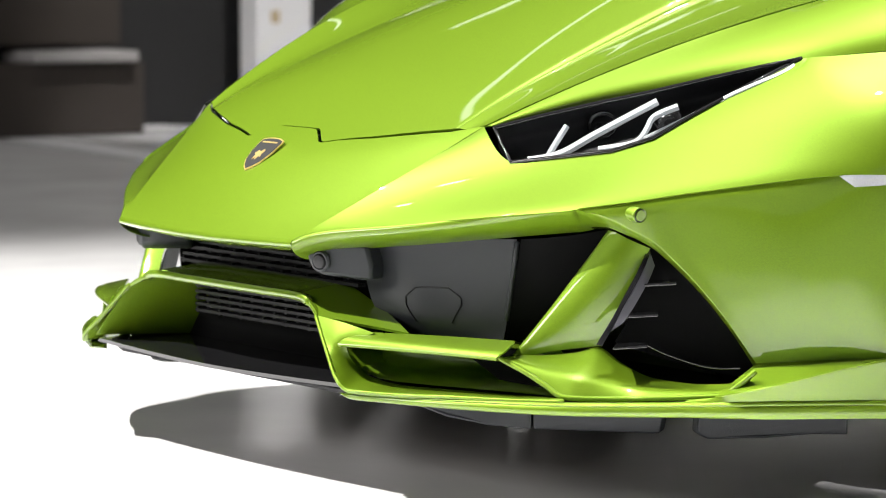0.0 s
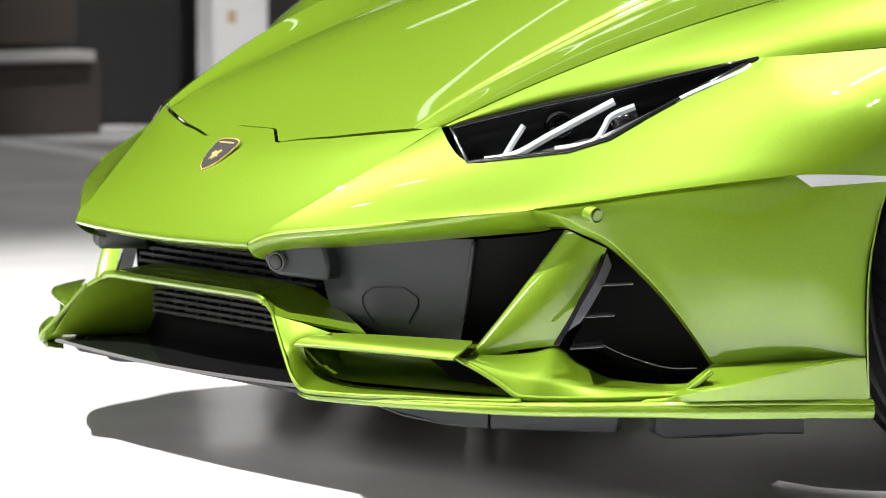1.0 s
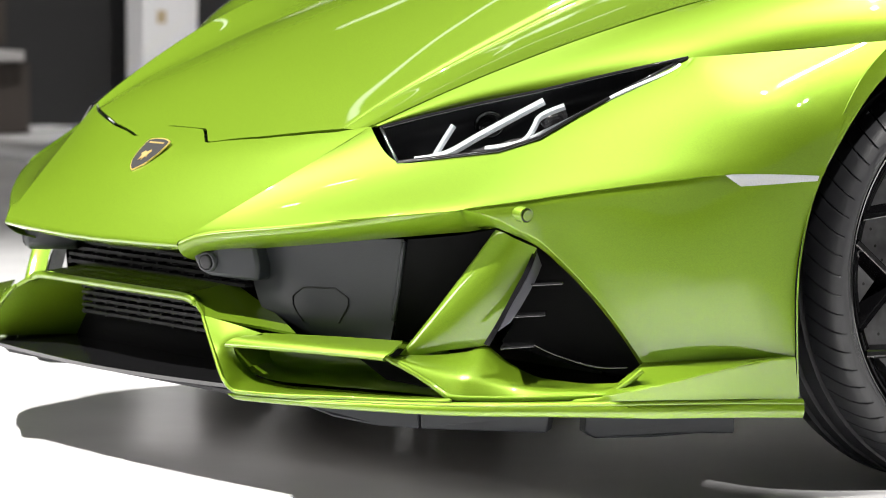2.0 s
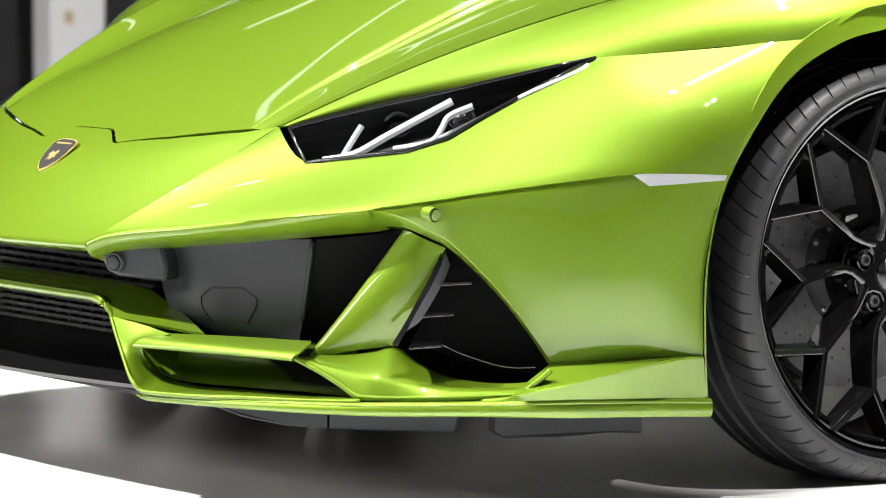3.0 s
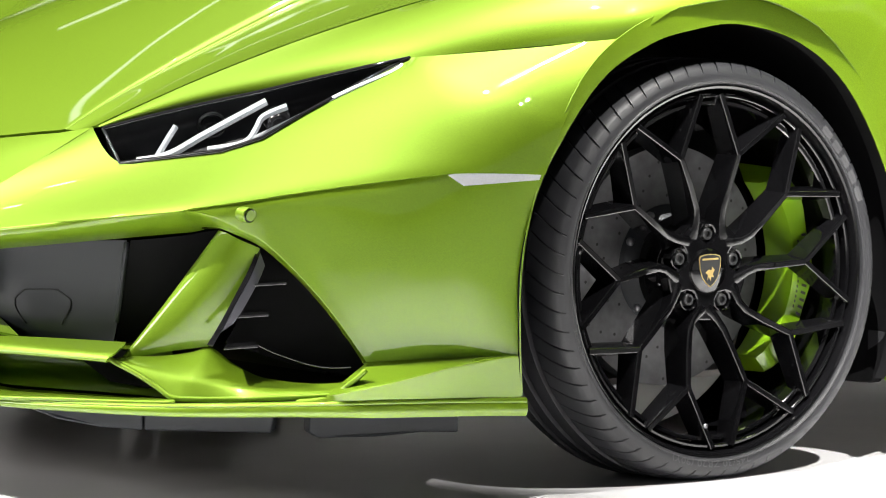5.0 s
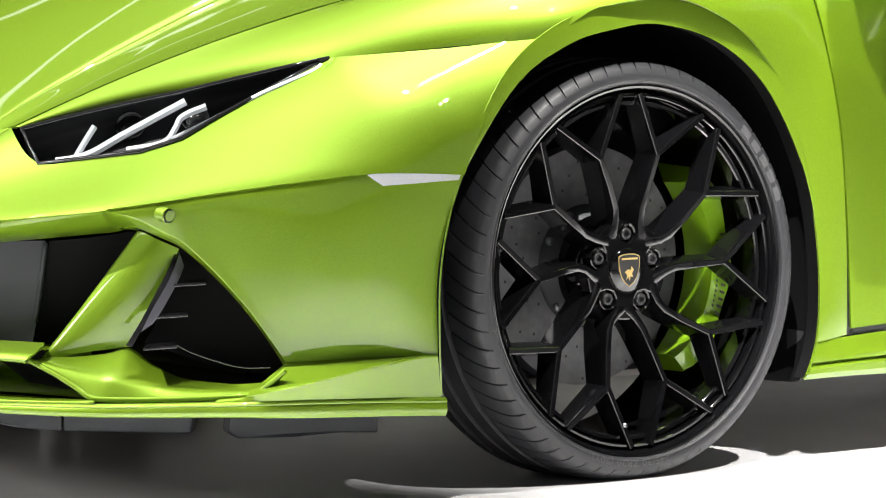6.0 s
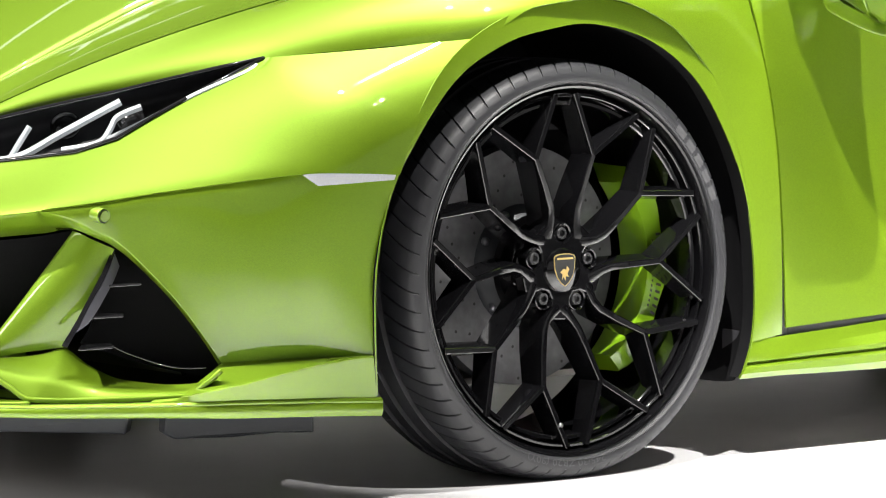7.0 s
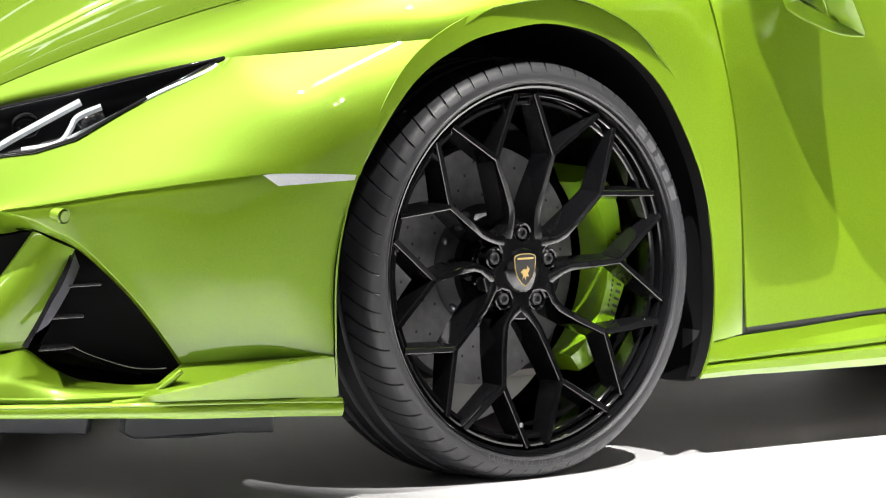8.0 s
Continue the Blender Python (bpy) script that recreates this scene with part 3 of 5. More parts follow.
    bulge = (0.001, 0.002, 0.006, 0.018, 0.036, 0.055, 0.055, 0.035, 0.035, 0.045, 0.06)
    outw = (0, 0.004, 0.006, 0.012, 0.022, 0.035, 0.045, 0.035, 0.04, 0.05, 0.05)
    m1 = [between(a, b, 0.4, (0, 0.3 * o, u)) for a, b, u, o in zip(inner, outer, bulge, outw)]
    m2 = [between(a, b, 0.75, (0, o, 0.9 * u)) for a, b, u, o in zip(inner, outer, bulge, outw)]
    m1[-1], m2[-1] = (0.432, 0.80, 0.850), (0.425, 0.915, 0.760)
    fender = loft([inner, m1, m2, outer], 60, 28, (-0.2, 0.5, 1), pchip, spline)
    fender_end = np.array(fender[0]).reshape(28, 60, 3)[18:, -1][::-1]
    a0 = [rim_of(a) for a in (0.78, 1.05, 1.3, 1.6, 1.85, 1.93)]
    a1 = [tuple(fender_end[-1]), (0.446, 0.935, 0.648), (0.458, 0.948, 0.55), (0.466, 0.951, 0.465), (0.475, 0.952, 0.33), (0.478, 0.952, 0.1955)]
    rear = patch(fender_end, [a0[-1], a1[-1]], start=a0, stop=a1, n=21, m=41)
    front_sheet, rear_sheet = eased([fender[0].reshape(28, 60, 3), rear])
    # its lower edge meets the bumper's skin
    edge_row = front_sheet[-1]
    meet = np.where(edge_row[:, :1] < -0.15, on_skin(edge_row), edge_row)
    gap = ((meet - edge_row) @ SKIN_OUT) * np.clip((-0.10 - edge_row[:, 0]) / 0.1, 0, 1)
    for _ in range(6):
        gap[1:-1] = 0.25 * gap[:-2] + 0.5 * gap[1:-1] + 0.25 * gap[2:]
    front_sheet = front_sheet + (np.linspace(0, 1, 28)[:, None] ** 4 * gap[None])[:, :, None] * SKIN_OUT
    seam_gap = (fender[0].reshape(28, 60, 3)[0] - front_sheet[0]) @ SKIN_OUT
    front_sheet = front_sheet + (np.linspace(1, 0, 28)[:, None] ** 4 * seam_gap[None])[:, :, None] * SKIN_OUT
    part("fender", [(front_sheet.reshape(-1, 3), fender[1])], PAINT, car, side=side, thick=0.004)
    fs = grid_faces(41, 21)
    q = rear_sheet.reshape(-1, 3)
    if np.cross(q[fs[400][1]] - q[fs[400][0]], q[fs[400][3]] - q[fs[400][0]])[1] < 0:
        fs = [f[::-1] for f in fs]
    part("fender_rear", [(q, fs)], PAINT, car, side=side, thick=0.004)
    well = [(0.03 + 0.46 * math.sin(a), 0.50, 0.33 + 0.46 * math.cos(a)) for a in np.linspace(-2.0, 2.0, 30)]
    part("wheel_well_wall", [prism(well, (0, -0.01, 0))], VENT_BLACK, car, side=side, fix=True, smooth=False)
    # door skin with its hollow
    d0 = [(0.430, 0.86, 0.83), (0.430, 0.915, 0.757), (0.450, 0.936, 0.645), (0.463, 0.949, 0.545), (0.471, 0.952, 0.46), (0.480, 0.953, 0.33), (0.486, 0.953, 0.206)]
    d1 = [(0.72, 0.88, 0.87), (0.72, 0.915, 0.78), (0.72, 0.915, 0.66), (0.72, 0.912, 0.55), (0.72, 0.925, 0.45), (0.72, 0.950, 0.33), (0.72, 0.957, 0.216)]
    d2 = [(1.10, 0.89, 0.91), (1.10, 0.91, 0.80), (1.10, 0.895, 0.68), (1.10, 0.88, 0.56), (1.10, 0.90, 0.45), (1.10, 0.945, 0.33), (1.10, 0.962, 0.232)]
    d3 = [(1.70, 0.92, 0.92), (1.70, 0.935, 0.80), (1.70, 0.90, 0.68), (1.70, 0.87, 0.56), (1.70, 0.89, 0.45), (1.70, 0.945, 0.34), (1.70, 0.965, 0.26)]
    part("door", [loft([d0, d1, d2, d3], 36, 30, (0, 1, 0))], PAINT, car, side=side, thick=0.004)
    seal = [(x + 0.001, w - 0.016, z) for x, w, z in d0[1:]] + [(0.487, 0.936, 0.204)]
    part("door_seal", [sweep(seal, [(0.008, 0.008), (-0.008, 0.008), (-0.008, -0.008), (0.008, -0.008)], 40, up=(0, 1, 0))], BLACK, car, side=side, fix=True)
    low_seal = [(0.47, 0.936, 0.203), (0.72, 0.940, 0.212), (1.1, 0.944, 0.227), (1.70, 0.948, 0.255)]
    part("door_seal", [sweep(low_seal, [(0.008, 0.012), (-0.008, 0.012), (-0.008, -0.012), (0.008, -0.012)], 20)], BLACK, car, side=side, fix=True)
    # sill: a flat top band, a shelf that widens rearwards, a groove and a rounded foot
    rows = [
        [(0.4122, 0.9520, 0.1898), (0.4765, 0.9520, 0.1930), (0.5880, 0.9520, 0.1979), (0.6925, 0.9520, 0.2035), (0.8098, 0.9520, 0.2095)],
        [(0.4026, 0.9570, 0.1706), (0.4719, 0.9570, 0.1724), (0.5833, 0.9570, 0.1781), (0.6878, 0.9570, 0.1849), (0.8049, 0.9570, 0.1921)],
        [(0.3997, 0.9575, 0.1644), (0.4691, 0.9600, 0.1636), (0.5756, 0.9650, 0.1661), (0.6750, 0.9700, 0.1693), (0.7858, 0.9760, 0.1729)],
        [(0.3965, 0.9570, 0.1554), (0.4692, 0.9600, 0.1571), (0.5757, 0.9650, 0.1596), (0.6751, 0.9700, 0.1618), (0.7859, 0.9760, 0.1653)],
        [(0.4018, 0.9500, 0.1517), (0.4759, 0.9530, 0.1533), (0.5826, 0.9580, 0.1557), (0.6821, 0.9630, 0.1579), (0.7931, 0.9690, 0.1614)],
        [(0.3900, 0.9600, 0.1451), (0.4664, 0.9630, 0.1483), (0.5729, 0.9680, 0.1507), (0.6722, 0.9730, 0.1528), (0.7830, 0.9790, 0.1553)],
        [(0.3826, 0.9600, 0.1373), (0.4665, 0.9630, 0.1381), (0.5730, 0.9680, 0.1376), (0.6723, 0.9730, 0.1386), (0.7832, 0.9790, 0.1391)],
        [(0.3845, 0.9500, 0.1281), (0.4761, 0.9530, 0.1283), (0.5828, 0.9580, 0.1267), (0.6824, 0.9630, 0.1258), (0.7935, 0.9690, 0.1252)],
    ]
    rows = [r + [(2.0, r[-1][1] + 0.006, r[-1][2] + 0.8 * (r[-1][2] - r[-2][2]))] for r in rows]
    part("sill", [loft(rows, 41, 8, (0, 1, 0), pchip, lambda p, n: p)], PAINT, car, side=side, thick=0.004, sharp=22)
    part("sill_core", [box(0.43, 2.0, 0.86, 0.942, 0.132, 0.20)], BLACK, car, side=side, fix=True, smooth=False)
    # splitter rail
    prof = np.array([(0.0, 0.0150), (-0.0050, 0.0132), (-0.0072, 0.0095), (-0.0064, 0.0066), (-0.0080, 0.0044), (-0.0092, -0.0045), (-0.0080, -0.0092), (-0.0055, -0.0138), (0.0, -0.0148), (0.022, -0.0145), (0.022, 0.009)])
    q, fs = sweep(SPLIT, prof, 60)
    mid = np.repeat(spline(SPLIT, 60), len(prof), 0)
    grow = np.repeat(np.interp(np.arange(60), (0, 8, 28, 40, 59), (0.35, 0.45, 0.78, 1.0, 1.0)), len(prof))
    begin = np.repeat(np.interp(np.arange(60), (0, 6), (0.12, 1.0)), len(prof))
    q = mid + (q - mid) * np.stack([begin, begin, grow * begin], 1)
    part("splitter_rail", [(q, fs)], PAINT, car, side=side, fix=True, sharp=50)
    # wing frame: the floor's outer wedge and the upright below it
    wedge = [[(-1.007, 0.240, 0.291), (-1.013, 0.275, 0.277), (-1.021, 0.312, 0.262)], [(-0.915, 0.222, 0.303), (-0.918, 0.33, 0.273), (-0.935, 0.445, 0.242)]]
    part("wing_wedge", [loft(wedge, 8, 6, (-0.3, 0.3, 1), pchip)], PAINT, car, side=side, thick=0.004)
    # face of the lower frame, from the wing corner down and along the rail, sloping into the duct
    m0 = [(-1.0210, 0.3100, 0.2630), (-1.0342, 0.3618, 0.2186), (-1.0476, 0.4189, 0.1746), (-1.0395, 0.4432, 0.1594), (-1.0003, 0.5184, 0.1578), (-0.9566, 0.6042, 0.1604), (-0.9050, 0.6900, 0.1610), (-0.8570, 0.7570, 0.1630)]
    m1_ = [(-0.9846, 0.4249, 0.2429), (-1.0106, 0.3869, 0.2179), (-0.9926, 0.3859, 0.1889), (-0.9714, 0.4028, 0.1714), (-0.9417, 0.4586, 0.1620), (-0.9068, 0.5437, 0.1620), (-0.8698, 0.6338, 0.1620), (-0.8370, 0.7222, 0.1648)]
    mm = [between(a, b, 0.5, (-0.002, 0.001, 0.002)) for a, b in zip(m0, m1_)]
    part("lower_frame", [loft([m0, mm, m1_], 50, 7, (-1, 0.2, 0.4), pchip)], PAINT, car, side=side, thick=0.004)
    rod = [(0.0032 * math.cos(a), 0.0032 * math.sin(a)) for a in np.linspace(0, 2 * math.pi, 9)[:-1]]
    part("frame_edge", [sweep(pchip(m0, 60), rod, 0)], PAINT, car, side=side, fix=True)
    # side wall of the middle opening
    wall = [[(-1.006, 0.246, 0.286), (-1.020, 0.308, 0.262), (-1.030, 0.354, 0.217), (-1.036, 0.400, 0.172)], [(-0.89, 0.20, 0.284), (-0.89, 0.25, 0.258), (-0.89, 0.30, 0.216), (-0.89, 0.34, 0.172)]]
    part("opening_side_wall", [loft(wall, 12, 6, (-0.2, -1, 0), pchip)], PAINT, car, side=side, thick=0.004)
    # blade, and the duct under it
    blade = [[(-0.9815, 0.4162, 0.2427), (-0.9245, 0.5110, 0.2432), (-0.8577, 0.6245, 0.2415)], [(-1.0115, 0.3912, 0.2347), (-0.9545, 0.5260, 0.2352), (-0.8930, 0.6531, 0.2308)], [(-1.0215, 0.3812, 0.2267), (-0.9665, 0.5310, 0.2272), (-0.9076, 0.6541, 0.2241)], [(-1.0195, 0.3832, 0.2197), (-0.9625, 0.5310, 0.2192), (-0.9088, 0.6513, 0.2163)], [(-0.9715, 0.4062, 0.2227), (-0.9145, 0.5110, 0.2232), (-0.8806, 0.6258, 0.2115)]]
    part("blade", [loft(blade, 18, 14, (-0.3, 0.2, 1))], PAINT, car, side=side, thick=0.003)
    duct = [[(-1.0040, 0.3887, 0.2237), (-0.9752, 0.4091, 0.2360), (-0.9300, 0.5150, 0.2340), (-0.8600, 0.6250, 0.2300)], [(-0.9162, 0.3339, 0.2184), (-0.9012, 0.3520, 0.2284), (-0.8262, 0.4419, 0.2284), (-0.7462, 0.5620, 0.2244)], [(-0.9162, 0.3369, 0.1884), (-0.9012, 0.3620, 0.1844), (-0.8162, 0.4519, 0.1844), (-0.7262, 0.5820, 0.1844)], [(-0.9900, 0.3887, 0.1877), (-0.9552, 0.4191, 0.1680), (-0.8850, 0.5350, 0.1630), (-0.8300, 0.7200, 0.1640)]]
    part("duct_wall", [loft(duct, 22, 16, (-1, 0.3, 0.3), pchip)], PAINT, car, side=side)
    # ledge below the vent
    l0 = [(-0.8974, 0.6408, 0.2204), (-0.8930, 0.6454, 0.2166), (-0.8759, 0.6807, 0.2004), (-0.8606, 0.7110, 0.1830), (-0.8454, 0.7411, 0.1666), (-0.7893, 0.7769, 0.1642), (-0.7197, 0.8229, 0.1659), (-0.6548, 0.8615, 0.1689), (-0.6324, 0.8882, 0.1883), (-0.6146, 0.9016, 0.2078)]
    l1 = [(-0.8932, 0.6458, 0.2206), (-0.8895, 0.6494, 0.2188), (-0.8669, 0.6834, 0.2082), (-0.8444, 0.7157, 0.1983), (-0.8253, 0.7409, 0.1899), (-0.7776, 0.7713, 0.1803), (-0.7174, 0.8116, 0.1740), (-0.6568, 0.8511, 0.1737), (-0.6290, 0.8787, 0.1878), (-0.6148, 0.9005, 0.2080)]
    l2 = [(-0.8561, 0.6125, 0.2180), (-0.8547, 0.6135, 0.2189), (-0.8211, 0.6450, 0.2199), (-0.7839, 0.6817, 0.2254), (-0.7573, 0.6979, 0.2333), (-0.7278, 0.7189, 0.2093), (-0.6926, 0.7567, 0.1872), (-0.6486, 0.8110, 0.1815), (-0.6186, 0.8548, 0.1859), (-0.6119, 0.8936, 0.2078)]
    circle = [(0.0045 * math.cos(a), 0.0045 * math.sin(a)) for a in np.linspace(0, 2 * math.pi, 9)[:-1]]
    part("ledge_lip", [sweep(pchip(l0, 50), circle, 0)], PAINT, car, side=side, fix=True)
    part("vent_ledge", [loft([l0, l1, l2], 50, 20, (-0.2, 0.3, 1), pchip)], PAINT, car, side=side, thick=0.004)
    # strut across the intake
    st = [
        [(-0.7172, 0.6706, 0.4034), (-0.7429, 0.6557, 0.3631), (-0.7847, 0.6262, 0.2941), (-0.8168, 0.5971, 0.2390), (-0.8306, 0.5792, 0.2121)],
        [(-0.7367, 0.6935, 0.4074), (-0.7617, 0.6777, 0.3672), (-0.8028, 0.6476, 0.2984), (-0.8348, 0.6186, 0.2435), (-0.8486, 0.6007, 0.2168)],
        [(-0.7353, 0.7095, 0.4058), (-0.7602, 0.6939, 0.3657), (-0.8012, 0.6638, 0.2970), (-0.8331, 0.6348, 0.2423), (-0.8469, 0.6170, 0.2156)],
        [(-0.7256, 0.7331, 0.3959), (-0.7462, 0.7194, 0.3575), (-0.7746, 0.6975, 0.3031), (-0.7969, 0.6751, 0.2563), (-0.8085, 0.6583, 0.2266)],
        [(-0.6994, 0.7502, 0.3824), (-0.7162, 0.7394, 0.3457), (-0.7327, 0.7264, 0.3055), (-0.7457, 0.7110, 0.2665), (-0.7556, 0.6955, 0.2339)],
    ]
    part("intake_strut", [loft(st, 24, 33, (-0.6, 0.8, 0.2), spline)], PAINT, car, side=side)
    # lip face under the nose edge
    rim, inner_rim = RIM_CURVE, RIM_INNER
    k = np.interp(range(73), (24, 42), (0, 1))[:, None]
    puff = (1 - k) * np.array((-0.0012, 0.0006, 0.0008)) + k * np.array((-0.002, 0.003, 0.001))
    deep = inner_rim + (1 - k) * np.array((0.014, -0.008, -0.014)) + k * np.array((0.014, -0.010, -0.003))
    deeper = inner_rim + (1 - k) * np.array((0.045, -0.02, -0.024)) + k * np.array((0.034, -0.024, -0.006))
    face = [rim, rim * 0.7 + inner_rim * 0.3 + puff, rim * 0.3 + inner_rim * 0.7 + puff, inner_rim, deep, deeper]
    part("opening_lip", [loft(face, 73, 16, (-1, 0.4, -0.2), lambda p, n: p if len(p) == n else pchip(p, n))], PAINT, car, side=side)
    # grey duct panel inside the intake
    gp = [[(-0.955, 0.30, 0.37), (-0.925, 0.355, 0.379), (-0.875, 0.442, 0.383), (-0.8072, 0.5508, 0.387)], [(-0.93, 0.30, 0.33), (-0.915, 0.365, 0.33), (-0.868, 0.446, 0.328), (-0.8099, 0.5425, 0.3211)], [(-0.925, 0.33, 0.27), (-0.91, 0.402, 0.27), (-0.87, 0.458, 0.265), (-0.8141, 0.5332, 0.2601)], [(-0.895, 0.375, 0.228), (-0.882, 0.415, 0.228), (-0.858, 0.455, 0.228), (-0.8189, 0.5296, 0.2285)]]
    part("duct_panel", [loft(gp, 24, 24, (-1, 0.5, 0))], GREY, car, side=side)
    ep = [[(-0.803, 0.5553, 0.3871), (-0.7494, 0.5955, 0.3927), (-0.6906, 0.6383, 0.4043)], [(-0.8073, 0.5195, 0.2282), (-0.7624, 0.5532, 0.2331), (-0.6934, 0.605, 0.2296)]]
    part("duct_end_panel", [loft(ep, 8, 4, (-1, 0.5, 0))], VENT_BLACK, car, side=side)
    # sensor pod
    pod = [(-1.0224, 0.2751, 0.3634), (-1.0139, 0.2865, 0.3752), (-1.0025, 0.3017, 0.3784), (-0.9584, 0.3605, 0.3718), (-0.9539, 0.3665, 0.3406), (-0.955, 0.3649, 0.3161), (-1.0037, 0.3, 0.3231), (-1.014, 0.2864, 0.3305), (-1.0179, 0.2811, 0.3443)]
    part("sensor_pod", [prism(pod, (0.075, -0.045, 0.0))], GREY, car, "rounded dark grey sensor pod", side=side, fix=True, bevel=0.006, sharp=40)
    # black vent inside the corner
    vb = [[(-0.745, 0.73, 0.40), (-0.70, 0.76, 0.39), (-0.66, 0.80, 0.36)], [(-0.74, 0.74, 0.30), (-0.68, 0.79, 0.29), (-0.62, 0.84, 0.28)], [(-0.77, 0.735, 0.235), (-0.68, 0.79, 0.20), (-0.60, 0.86, 0.18)]]
    part("corner_vent", [loft([[(x + 0.065, w - 0.07, z) for x, w, z in r] for r in vb], 12, 12, (-0.6, 0.8, 0))], VENT_BLACK, car, side=side)

# wing floor behind the upper frame
wf = [[(-1.007, 0, 0.291), (-1.007, 0.12, 0.291), (-1.007, 0.238, 0.291)], [(-0.93, 0, 0.303), (-0.93, 0.12, 0.303), (-0.915, 0.222, 0.303)]]
part("wing_floor", [loft(both(wf), 45, 4, (0, 0, 1), pchip)], PAINT, car, thick=0.004)
wing = [(-1.010, -0.268, 0.274), (-1.008, -0.246, 0.287), (-1.008, -0.12, 0.288), (-1.008, 0, 0.288), (-1.008, 0.12, 0.288), (-1.008, 0.246, 0.287), (-1.010, 0.268, 0.274)]
part("wing_bar", [sweep(wing, [(-0.006, 0.004), (0.006, 0.004), (0.006, -0.008), (-0.006, -0.008)], 40)], PAINT, car, fix=True)
lipm = both([[(x + 0.0005, w, z + 0.0015) for x, w, z in LIP_MID], [(x - 0.003, w, z - 0.009) for x, w, z in LIP_MID], [(x + 0.018, w, z - 0.018) for x, w, z in LIP_MID], [(x + 0.05, w, z - 0.022) for x, w, z in LIP_MID]])
part("lip_face_middle", [loft(lipm, 40, 10, (-1, 0, -0.2))], PAINT, car)
part("upper_grille_backing", [box(-0.89, -0.87, -0.34, 0.34, 0.16, 0.40)], VENT_BLACK, car, fix=True)
front = [(-1.031, -0.405, 0.166), (-1.040, -0.2, 0.162), (-1.044, 0, 0.160), (-1.040, 0.2, 0.162), (-1.031, 0.405, 0.166)]
part("lower_splitter", [loft([front, [(-0.78, w, 0.176) for x, w, z in front]], 30, 4, (0, 0, 1))], BLACK_GLOSS, car, "gloss black front splitter", thick=0.006)
half = [(-0.99, 0.395), (-0.93, 0.55), (-0.835, 0.725), (-0.69, 0.82), (-0.52, 0.90), (-0.38, 0.915)]
part("front_tray", [prism([(x, w, 0.142) for x, w in half] + [(x, -w, 0.142) for x, w in half[::-1]], (0, 0, 0.006))], BLACK, car, fix=True, smooth=False)
part("underbody", [prism([(-0.86, -0.42, 0.118), (-0.78, -0.58, 0.124), (-0.6, -0.70, 0.124), (-0.36, -0.80, 0.124), (-0.36, -0.66, 0.118), (0.46, -0.66, 0.118), (0.46, -0.87, 0.118), (3.3, -0.9, 0.118), (3.3, 0.9, 0.118), (0.46, 0.87, 0.118), (0.46, 0.66, 0.118), (-0.36, 0.66, 0.118), (-0.36, 0.80, 0.124), (-0.6, 0.70, 0.124), (-0.78, 0.58, 0.124), (-0.86, 0.42, 0.118)], (0, 0, 0.01))], TRAY, car, fix=True, smooth=False)


# ---- headlights ----
STRIPS = [
    [(-0.7311, 0.5171, 0.5082), (-0.7166, 0.5217, 0.5323), (-0.7010, 0.5255, 0.5560)],
    [(-0.7492, 0.4926, 0.5032), (-0.7186, 0.5326, 0.5138), (-0.6774, 0.5600, 0.5410), (-0.6362, 0.5866, 0.5675), (-0.5930, 0.6135, 0.5945)],
    [(-0.6813, 0.5855, 0.5222), (-0.6545, 0.6226, 0.5301), (-0.6403, 0.6351, 0.5389), (-0.6247, 0.6335, 0.5564), (-0.6098, 0.6300, 0.5722), (-0.5792, 0.6491, 0.5877)],
    [(-0.6400, 0.6468, 0.5394), (-0.5877, 0.6838, 0.5705), (-0.5207, 0.7144, 0.6077), (-0.4577, 0.7438, 0.6365), (-0.4334, 0.7467, 0.6490)],
]
LAMP_N = np.array((-0.56, 0.64, 0.52))
